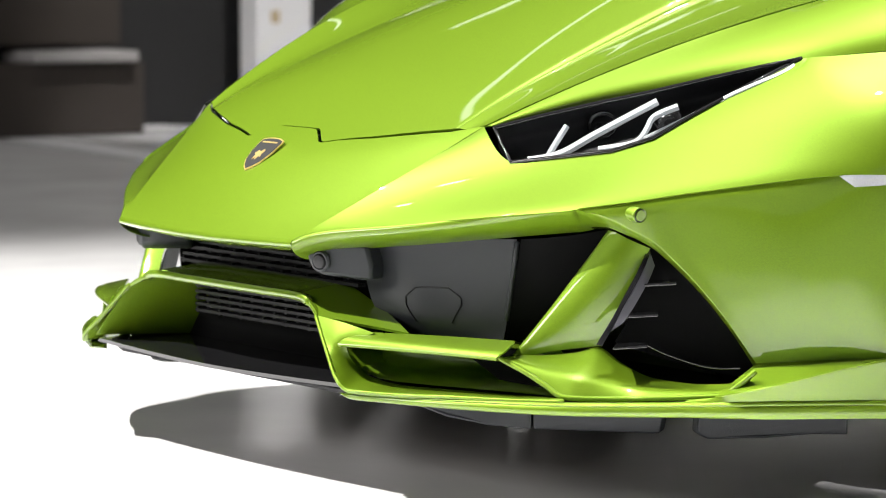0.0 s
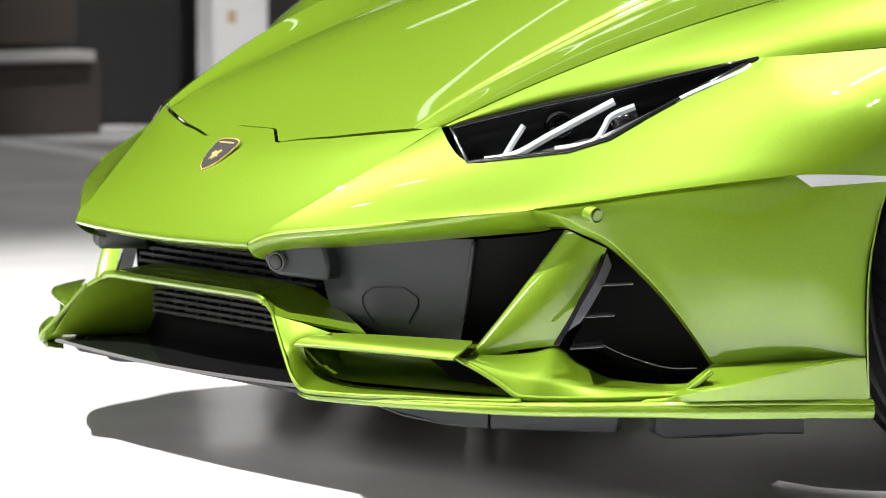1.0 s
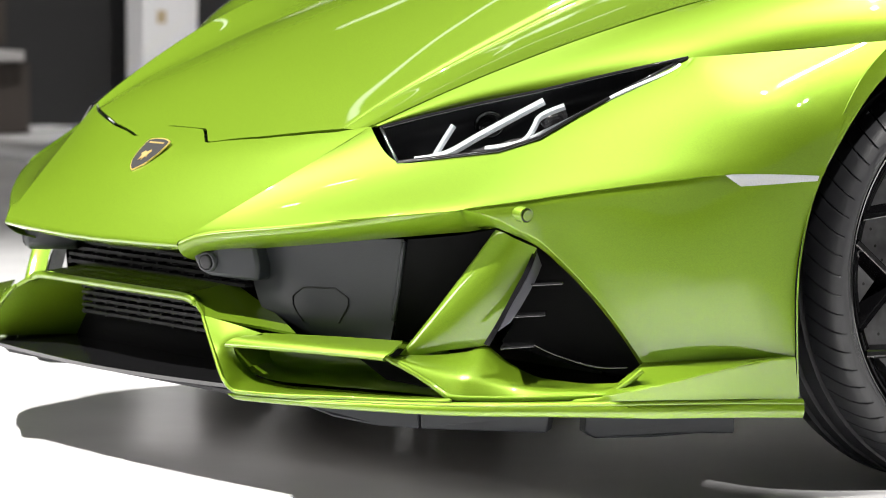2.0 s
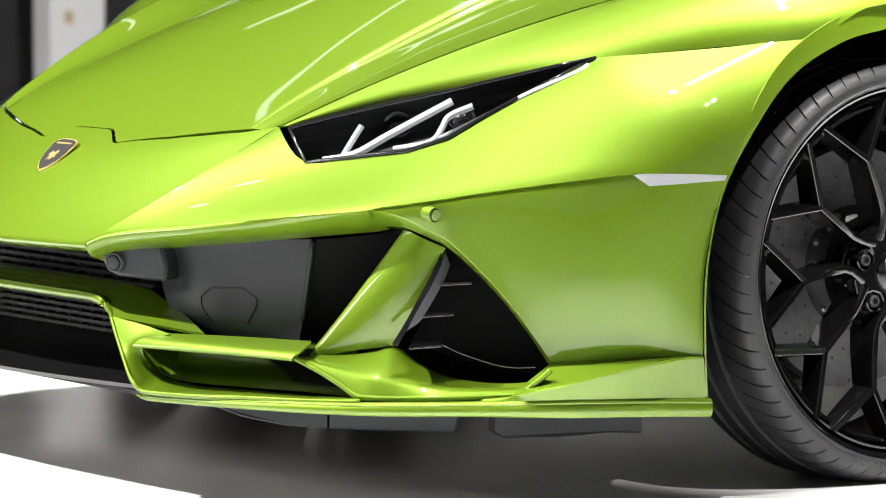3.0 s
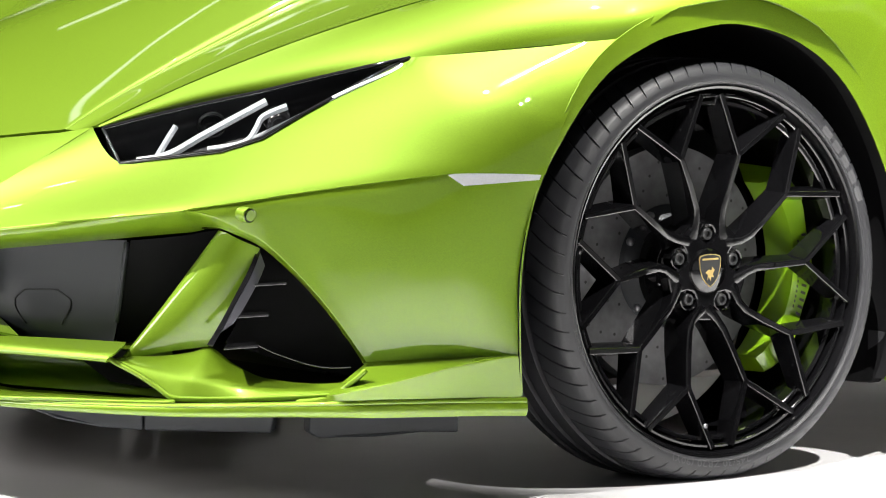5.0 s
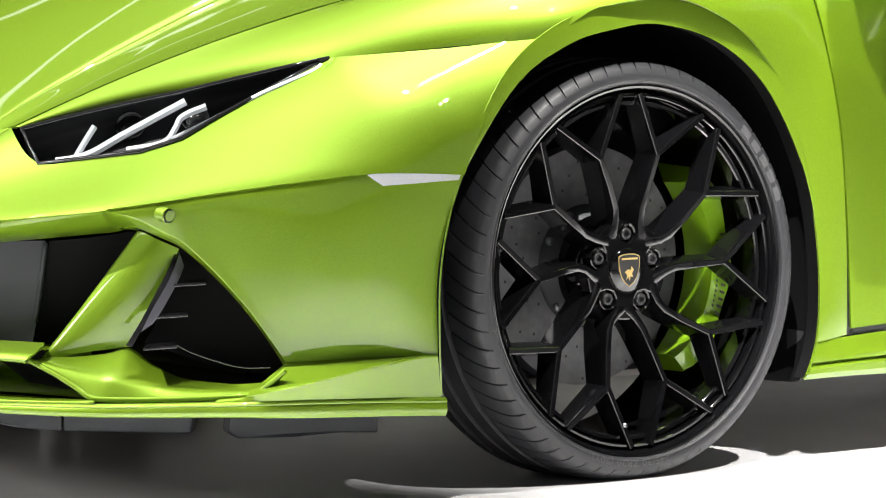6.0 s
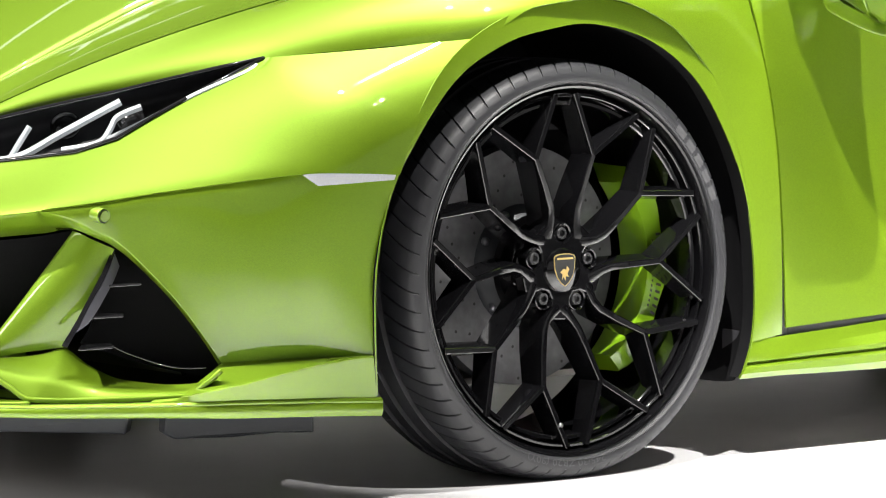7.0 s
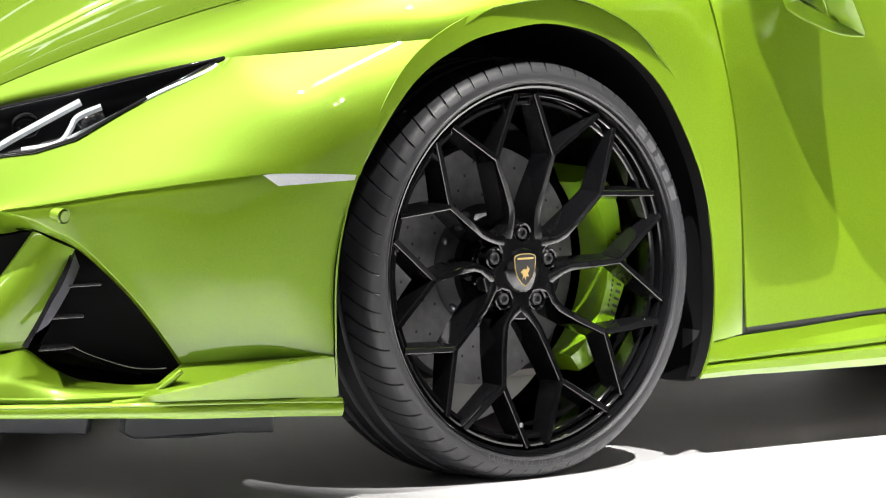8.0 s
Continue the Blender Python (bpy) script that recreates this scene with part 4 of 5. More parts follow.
for side in (1, -1):
    lamp = new("headlight")
    lamp.parent = car
    lamp["label"] = "slim dark headlight with white Y-shaped light guides"
    lt = spline(LAMP_TOP, 7)[:-1].tolist() + [LAMP_TOP[-1]]
    ll = spline(LAMP_LOW, 7)[:-1].tolist() + [LAMP_LOW[-1]]
    part("lens", [loft([[between(a, b, 0.02) for a, b in zip(lt, ll)], [between(a, b, 0.5, LAMP_N * 0.006) for a, b in zip(lt, ll)], [between(a, b, 0.98) for a, b in zip(lt, ll)]], 31, 9, (-0.5, 0.3, 0.8))], LAMP_LENS, lamp, side=side)
    deep = [lt, [tuple(np.array(p) - LAMP_N * 0.045 - (0, 0, 0.004)) for p in lt], [between(a, b, 0.5, -LAMP_N * 0.055) for a, b in zip(lt, ll)], [tuple(np.array(p) - LAMP_N * 0.035 + (0, 0, 0.004)) for p in ll], ll]
    part("housing", [loft(deep, 31, 25, (-0.5, 0.3, 0.8), pchip)], BLACK, lamp, side=side)
    rim = lt + ll[::-1]
    part("gasket", [sweep([(x - 0.001, w + 0.001, z + 0.001) for x, w, z in rim + rim[:1]], [(0.0025, 0.0025), (-0.0025, 0.0025), (-0.0025, -0.0025), (0.0025, -0.0025)], 0, up=tuple(LAMP_N), caps=False)], BLACK_GLOSS, lamp, side=side, fix=True)
    for path, half in zip(STRIPS, (0.0046, 0.0058, 0.0046, 0.0036)):
        prof = [(half, 0.0), (half * 0.6, 0.004), (-half * 0.6, 0.004), (-half, 0.0), (-half * 0.8, -0.006), (half * 0.8, -0.006)]
        part("light_guide", [sweep(path, prof, 26, up=tuple(LAMP_N))], LAMP_STRIP, lamp, "white light guide", side=side, fix=True, sharp=40)
    for c, r in (((-0.6518, 0.5492, 0.5621), 0.024), ((-0.5889, 0.633, 0.5726), 0.022)):
        n = LAMP_N / np.linalg.norm(LAMP_N)
        u = np.cross(n, (0, 0, 1.0))
        u /= np.linalg.norm(u)
        v = np.cross(n, u)
        rings = []
        for rr, dd in ((1.0, -0.012), (0.96, -0.008), (0.88, -0.009), (0.84, -0.016), (0.6, -0.010), (0.3, -0.007), (0.02, -0.006)):
            a = np.linspace(0, 2 * math.pi, 28, endpoint=False)
            rings.append(np.array(c) + r * rr * (np.outer(np.cos(a), u) + np.outer(np.sin(a), v)) + n * dd)
        part("projector", [(np.vstack(rings), grid_faces(len(rings), 28, True))], BLACK_GLOSS, lamp, side=side, fix=True)

# ---- grilles behind the nose ----
def slat_grille(name, x, w0, w1, z0, z1, rows, cols, lean):
    """Stacked horizontal bars, broken brickwise by short uprights."""
    g = new(name)
    g.parent = car
    h = (z1 - z0) / rows
    for r in range(rows):
        z = z0 + (r + 0.5) * h
        xx = x + lean * (r / rows)
        part("bar", [box(xx - 0.008, xx + 0.006, w0, w1, z - h * 0.24, z + h * 0.24)], GRILLE, g, fix=True, smooth=False)
        step = (w1 - w0) / cols
        for c in range(cols):
            at = w0 + step * (c + (0.5 if r % 2 else 0.0))
            part("bar_post", [box(xx - 0.004, xx + 0.012, at - 0.003, at + 0.003, z - h * 0.5, z + h * 0.5)], GRILLE, g, fix=True, smooth=False)
    return g


slat_grille("upper_grille", -0.925, -0.29, 0.29, 0.297, 0.385, 8, 7, 0.02)
slat_grille("lower_grille", -0.915, -0.26, 0.26, 0.215, 0.288, 7, 7, 0.0)

# ---- intake details on both flanks ----
for side in (1, -1):
    # sensor in the pod
    n = np.array((-0.88, 0.36, -0.1))
    n /= np.linalg.norm(n)
    u = np.cross(n, (0, 0, 1.0))
    u /= np.linalg.norm(u)
    v = np.cross(n, u)

    def stub(c, r, profile, count=24):
        a = np.linspace(0, 2 * math.pi, count, endpoint=False)
        rings = [np.array(c) + r * k * (np.outer(np.cos(a), u) + np.outer(np.sin(a), v)) + n * d for k, d in profile]
        return np.vstack(rings), grid_faces(len(rings), count, True)

    part("pod_sensor_collar", [stub((-1.0069, 0.2995, 0.3445), 0.0155, ((1.1, -0.004), (1.0, 0.002), (0.85, 0.003), (0.76, 0.0)))], GREY, car, side=side, fix=True)
    part("pod_sensor", [stub((-1.0069, 0.2995, 0.3445), 0.0108, ((1.0, -0.004), (1.0, 0.004), (0.9, 0.005), (0.02, 0.005)))], BLACK, car, "round dark parking sensor", side=side, fix=True)
    # sensor in the bumper corner: a short barrel that looks outwards from a drawn-out cowl
    n = np.array((0.10, 0.98, -0.10))
    n /= np.linalg.norm(n)
    u = np.cross(n, (0, 0, 1.0))
    u /= np.linalg.norm(u)
    v = np.cross(n, u)
    c = on_skin(np.array((-0.7226, 0.7455, 0.4337))) + 0.010 * n
    part("corner_sensor_collar", [stub(c, 0.0100, ((0.9, -0.062), (1.12, -0.034), (1.18, -0.004), (1.12, 0.0012), (1.02, -0.002)))], PAINT, car, side=side, fix=True)
    part("corner_sensor_gap", [stub(c, 0.0102, ((1.0, -0.006), (1.0, -0.0006), (0.02, -0.0006)))], BLACK, car, side=side, fix=True)
    part("corner_sensor", [stub(c, 0.0086, ((1.0, -0.006), (1.0, 0.0014), (0.93, 0.0022), (0.02, 0.0022)))], PAINT, car, "round green parking sensor", side=side, fix=True, sharp=25)
    # round-cornered cover in the duct panel, drawn by its joint
    oc = [(-0.911, 0.398, 0.282), (-0.909, 0.395, 0.294), (-0.898, 0.406, 0.308), (-0.867, 0.451, 0.308), (-0.857, 0.471, 0.294), (-0.858, 0.473, 0.282), (-0.867, 0.461, 0.255)]
    panel = loft(gp, 90, 90, (-1, 0.5, 0))[0]
    corners = np.array([(-0.901, 0.413, 0.256)] + oc)
    path = np.concatenate([corners[k] + (corners[k + 1] - corners[k]) * np.linspace(0, 1, 6, endpoint=False)[:, None] for k in range(len(corners) - 1)] + [corners[-1:]])
    path[:, 0] = [panel[np.argmin((panel[:, 1] - w) ** 2 + (panel[:, 2] - z) ** 2), 0] - 0.0008 for _, w, z in path]
    part("cover_joint", [sweep(path, [(0.0010, 0.0010), (-0.0010, 0.0010), (-0.0010, -0.0010), (0.0010, -0.0010)], 0)], BLACK, car, side=side, fix=True)
    if side > 0:
        # lit upright edge between duct panel and its end panel
        part("duct_rib", [sweep([(-0.809, 0.554, 0.384), (-0.812, 0.546, 0.33), (-0.818, 0.538, 0.262)], [(0.002, 0.004), (-0.004, 0.002), (-0.004, -0.002), (0.002, -0.004)], 10, up=(0, 1, 0))], GREY, car, side=side, fix=True)
        # bevelled frame and fins of the corner vent
        edge_strip = [[(-0.6979, 0.7428, 0.3843), (-0.7343, 0.7564, 0.3372), (-0.7678, 0.7567, 0.2878), (-0.7971, 0.7520, 0.2439)], [(-0.6966, 0.7468, 0.3763), (-0.7303, 0.7604, 0.3322), (-0.7638, 0.7607, 0.2838), (-0.7900, 0.7570, 0.2415)]]
        part("vent_edge", [loft(edge_strip, 8, 3, (-0.3, 1, 0), pchip)], BLACK_GLOSS, car, side=side, thick=0.003)
        bevel_strip = [[(-0.6964, 0.7468, 0.3743), (-0.7303, 0.7604, 0.3302), (-0.7598, 0.7617, 0.2898), (-0.7760, 0.7600, 0.2630)], [(-0.6906, 0.7498, 0.3563), (-0.7163, 0.7634, 0.3272), (-0.7458, 0.7667, 0.2898), (-0.7590, 0.7670, 0.2760)]]
        part("vent_bevel", [loft(bevel_strip, 8, 3, (-0.3, 1, 0), pchip)], SATIN, car, side=side, thick=0.003)
        for a, b in (((-0.7202, 0.765, 0.3312), (-0.6794, 0.790, 0.3337)), ((-0.7525, 0.765, 0.2856), (-0.7118, 0.790, 0.2881)), ((-0.7722, 0.760, 0.2390), (-0.7319, 0.790, 0.2428))):
            part("vent_fin", [prism([a, b, (b[0] + 0.035, b[1] - 0.045, b[2]), (a[0] + 0.04, a[1] - 0.05, a[2])], (0, 0, -0.004))], BLACK_GLOSS, car, side=side, fix=True, smooth=False, bevel=0.001)
        part("vent_floor_trim", [sweep([(-0.7319, 0.790, 0.2428), (-0.7031, 0.800, 0.2278), (-0.6596, 0.840, 0.2105), (-0.6290, 0.882, 0.2110)], [(0.0015, 0.001), (-0.0015, 0.001), (-0.0015, -0.001), (0.0015, -0.001)], 16)], BLACK_GLOSS, car, side=side, fix=True)
        # added black plate that darkens the rear end of the duct
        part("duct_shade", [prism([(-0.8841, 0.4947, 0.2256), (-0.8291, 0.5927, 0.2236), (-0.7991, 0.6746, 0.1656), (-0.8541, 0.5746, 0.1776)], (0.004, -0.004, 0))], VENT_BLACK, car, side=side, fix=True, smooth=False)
    # side marker
    mk = [[(-0.482, 0.929, 0.493), (-0.425, 0.944, 0.501), (-0.37, 0.954, 0.509), (-0.319, 0.958, 0.516)], [(-0.468, 0.932, 0.483), (-0.415, 0.947, 0.490), (-0.37, 0.956, 0.494), (-0.326, 0.959, 0.498)], [(-0.458, 0.935, 0.476), (-0.41, 0.948, 0.478), (-0.37, 0.956, 0.480), (-0.334, 0.959, 0.481)]]
    part("side_marker", [loft(on_skin(np.array(mk)) + 0.003 * SKIN_OUT, 16, 7, (0, 1, 0))], MARKER, car, "milky white side marker lens", side=side, thick=0.008)
    # mirror on the door
    outline = [(0.5884, 0.9300, 0.7930), (0.5814, 0.9350, 0.7469), (0.5819, 0.9400, 0.7304), (0.5877, 0.9500, 0.7175), (0.6156, 0.9850, 0.6947), (0.6427, 1.0100, 0.6818), (0.6644, 1.0300, 0.6791), (0.6698, 1.0350, 0.6828), (0.6514, 1.0400, 0.7109), (0.6199, 1.0450, 0.7574), (0.5757, 1.0500, 0.8218)]
    inside = [(0.6053, 0.9550, 0.7932), (0.5920, 0.9550, 0.7472), (0.6010, 0.9600, 0.7342), (0.6080, 0.9660, 0.7280), (0.6220, 0.9780, 0.7170), (0.6320, 0.9890, 0.7090), (0.6434, 1.0000, 0.7010), (0.6434, 1.0000, 0.7050), (0.6263, 1.0000, 0.7197), (0.6027, 1.0000, 0.7569), (0.5740, 1.0000, 0.7940)]
    pit = [(x + 0.006, w - 0.005, z + 0.003) for x, w, z in inside]
    floor_of_pit = [between(p, pit[5], 0.9) for p in pit]
    back = [(x + 0.012, w - 0.014, z + 0.004) for x, w, z in outline]
    part("mirror_stalk", [loft([back, [between(a, b, 0.6, (-0.002, 0.001, -0.003)) for a, b in zip(back, outline)], outline, [between(a, b, 0.5, (-0.001, 0.002, 0)) for a, b in zip(outline, inside)], inside], 60, 21, (-0.6, 1, -0.1), spline), loft([inside, pit, floor_of_pit], 60, 9, (-0.6, 1, -0.1), pchip)], PAINT, car, "green door mirror stalk", side=side)
    rings = []
    for w, k in ((0.955, 0.5), (0.965, 0.8), (1.0, 0.96), (1.10, 1.0), (1.19, 0.94), (1.215, 0.8), (1.222, 0.4)):
        a = np.linspace(0, 2 * math.pi, 32, endpoint=False)
        rx, rz = np.sign(np.cos(a)) * np.abs(np.cos(a)) ** 0.5, np.sign(np.sin(a)) * np.abs(np.sin(a)) ** 0.5
        rings.append(np.stack([0.555 + 0.115 * k * rx, 0 * a + w, 0.845 + 0.08 * k * rz], 1))
    part("mirror_housing", [(np.vstack(rings), grid_faces(7, 32, True) + [tuple(range(32)), tuple(range(192, 224))])], PAINT, car, side=side, fix=True)

# ---- badge on the nose ----
def shield(centre, right, up, width, height, lift, normal):
    """A shield outline, upright along up."""
    sh = [(-0.5, 0.36), (-0.46, 0.44), (-0.25, 0.49), (0, 0.5), (0.25, 0.49), (0.46, 0.44), (0.5, 0.36), (0.47, 0.05), (0.36, -0.22), (0.18, -0.40), (0, -0.5), (-0.18, -0.40), (-0.36, -0.22), (-0.47, 0.05)]
    c, r, u, n = (np.asarray(k, float) for k in (centre, right, up, normal))
    return [c + r * a * width + u * b * height + n * lift for a, b in sh]


def badge(parent, centre, right, up, normal, size, name, side=1):
    n = np.asarray(normal, float)
    b = new(name)
    b.parent = parent
    b["label"] = "black shield badge with gold edge and emblem"
    part("gold_edge", [prism(shield(centre, right, up, size * 0.94, size, 0.0, n), n * 0.0022)], GOLD, b, side=side, fix=True, smooth=False)
    part("field", [prism(shield(centre, right, up, size * 0.87, size * 0.93, 0.0023, n), n * 0.0006)], INK, b, side=side, fix=True, smooth=False)
    c, r, u = (np.asarray(k, float) for k in (centre, right, up))
    blot = [(-0.30, 0.02), (-0.18, 0.14), (-0.02, 0.10), (0.10, 0.20), (0.22, 0.14), (0.16, 0.02), (0.24, -0.10), (0.10, -0.08), (0.06, -0.22), (-0.04, -0.12), (-0.14, -0.22), (-0.16, -0.04)]
    part("emblem", [prism([c + r * x * 0.62 * size + u * (y * 0.8 - 0.03) * size + n * 0.0030 for x, y in blot], n * 0.0006)], GOLD, b, side=side, fix=True, smooth=False)
    part("bar", [prism([c + r * x * 0.8 * size + u * y * size + n * 0.0030 for x, y in ((-0.38, 0.32), (0.38, 0.32), (0.38, 0.36), (-0.38, 0.36))], n * 0.0006)], GOLD, b, side=side, fix=True, smooth=False)
    return b


badge(car, (-0.9430, 0.0, 0.4926), (0, 1, 0), (0.762, 0, 0.647), (-0.647, 0, 0.762), 0.076, "nose_badge")

# ---- dark pieces under the front ----
for side in (1, -1):
    part("under_tab", [prism([(-0.92, 0.44, 0.13), (-0.80, 0.58, 0.128), (-0.80, 0.58, 0.100), (-0.845, 0.53, 0.103), (-0.89, 0.48, 0.114)], (0.03, -0.03, 0))], GREY, car, side=side, fix=True, smooth=False, bevel=0.003)
    part("under_tab", [prism([(-0.798, 0.582, 0.128), (-0.64, 0.70, 0.124), (-0.64, 0.69, 0.094), (-0.798, 0.582, 0.100)], (0.03, -0.03, 0))], GREY, car, side=side, fix=True, smooth=False, bevel=0.003)
    part("under_tab", [prism([(-0.588, 0.72, 0.122), (-0.366, 0.80, 0.118), (-0.366, 0.80, 0.086), (-0.42, 0.78, 0.088), (-0.49, 0.757, 0.084), (-0.575, 0.725, 0.085), (-0.590, 0.72, 0.095)], (0.01, -0.03, 0))], GREY, car, side=side, fix=True, smooth=False, bevel=0.003)

# ---- wheels ----
HUB_X, HUB_Z = 0.0394, 0.3227
TOE, CAMBER = 0.0201, -0.0232


def on_wheel(c, r, deg, w):
    """A point of the wheel at a radius, degrees from the top turning towards the rear, and w."""
    a = radians(deg)
    return (c[0] + r * math.sin(a), w, c[1] + r * math.cos(a))


def spoke(pts, widths, depths):
    """A bar with a flat face, narrower in front than behind, through points on the wheel's face."""
    p = np.asarray(pts, float)
    t = np.gradient(p, axis=0)
    t /= np.linalg.norm(t, axis=1)[:, None]
    n = np.array((0, 1.0, 0))
    s = np.cross(t, n)
    s /= np.linalg.norm(s, axis=1)[:, None]
    rings = []
    for i in range(len(p)):
        a, d = widths[i], depths[i]
        for k, e in ((-0.27, -0.0030), (-0.235, -0.0009), (-0.17, 0.0), (0.17, 0.0), (0.235, -0.0009), (0.27, -0.0030), (0.36, -0.014), (0.55, -d), (-0.55, -d), (-0.36, -0.014)):
            rings.append(p[i] + s[i] * a * k + n * e)
    k = 10
    fs = grid_faces(len(p), k, True) + [tuple(range(k))[::-1], tuple(range((len(p) - 1) * k, len(p) * k))]
    return np.array(rings), fs


def tread(c, shift):
    """The tyre as one ring: sidewall beads, shoulder sipes and three grooves round the tread."""
    prof = [(0.286, 0.722), (0.300, 0.708), (0.312, 0.716), (0.322, 0.738), (0.3315, 0.765), (0.3330, 0.785), (0.3255, 0.787), (0.3245, 0.796), (0.3326, 0.798), (0.3330, 0.822), (0.3255, 0.824), (0.3255, 0.834), (0.3330, 0.836), (0.3328, 0.866), (0.3250, 0.868), (0.3250, 0.876), (0.3322, 0.878),
            (0.3318, 0.892), (0.3310, 0.906), (0.3290, 0.919), (0.3250, 0.931), (0.3185, 0.9405), (0.3175, 0.9410), (0.311, 0.9460), (0.3030, 0.9478), (0.2985, 0.9462), (0.2965, 0.9475), (0.2935, 0.9455), (0.2915, 0.9400), (0.2905, 0.932)]
    count, steps = 66, (-0.06, -0.022, 0.022, 0.06, 0.28, 0.5, 0.72)
    n, k = count * len(steps), len(prof)
    ang = np.array([(i + s) * 2 * math.pi / count for i in range(count) for s in steps])
    ang = np.tile(ang[:, None], (1, k))
    r = np.tile(np.array([p[0] for p in prof]), (n, 1))
    w = np.tile(np.array([p[1] for p in prof]), (n, 1))
    # the sipes lean back across the shoulder; they are cut into shoulder and middle ribs
    ang = ang + np.where(w > 0.87, (w - 0.877) * 1.6, (0.83 - w) * 0.8) * (r > 0.31)
    cut = np.isin(np.arange(n) % len(steps), (1, 2))[:, None] & (((w > 0.8775) & (w < 0.9415) & (r > 0.3170)) | ((w > 0.84) & (w < 0.86)) | ((w < 0.77) & (r > 0.315)))
    r = r - 0.0034 * cut
    q = np.stack([c[0] + r * np.sin(ang), w, c[1] - r * np.cos(ang)], -1)
    fs = grid_faces(n, k, False) + [((n - 1) * k + j, (n - 1) * k + j + 1, j + 1, j) for j in range(k - 1)]
    flat = q.reshape(-1, 3)
    # the contact patch is pressed flat
    low = flat[:, 2] - (CAMBER * (flat[:, 1] - 0.943)) + 0.004
    flat[:, 2] = np.where(low < 0, flat[:, 2] - low, flat[:, 2])
    return flat, fs


def letters(text, height):
    """The outline of a text as a flat mesh: points and faces, centred."""
    cu = bpy.data.curves.new("letters", "FONT")
    cu.body, cu.size, cu.align_x, cu.resolution_u = text, height, "CENTER", 2
    ob = new("letters", cu)
    me = bpy.data.meshes.new_from_object(ob.evaluated_get(bpy.context.evaluated_depsgraph_get()))
    q = np.array([v.co[:] for v in me.vertices])
    fs = [tuple(p.vertices) for p in me.polygons]
    bpy.data.objects.remove(ob)
    bpy.data.curves.remove(cu)
    bpy.data.meshes.remove(me)
    return q, fs


def sidewall(r):
    return float(np.interp(r, (0.2935, 0.2965, 0.2985, 0.3030, 0.311, 0.3180, 0.3250), (0.9455, 0.9475, 0.9462, 0.9478, 0.9460, 0.9410, 0.931)))


def round_text(text, height, base, deg, c, squeeze=1.0):
    """A text laid along the sidewall, its feet towards the axle."""
    q, fs = letters(text, height)
    out = []
    for x, y, _ in q:
        r = base + y
        out.append(on_wheel(c, r, deg + math.degrees(x * squeeze / base), sidewall(r) + 0.0006))
    return np.array(out), fs


def lean(x, side):
    """The front wheels' camber and toe, turned about the hub's outer face."""
    at = Vector((x, -side * 0.943, HUB_Z))
    turn = Euler((side * CAMBER, 0, -side * TOE)).to_matrix().to_4x4()
    return Matrix.Translation(at) @ turn @ Matrix.Translation(-at)


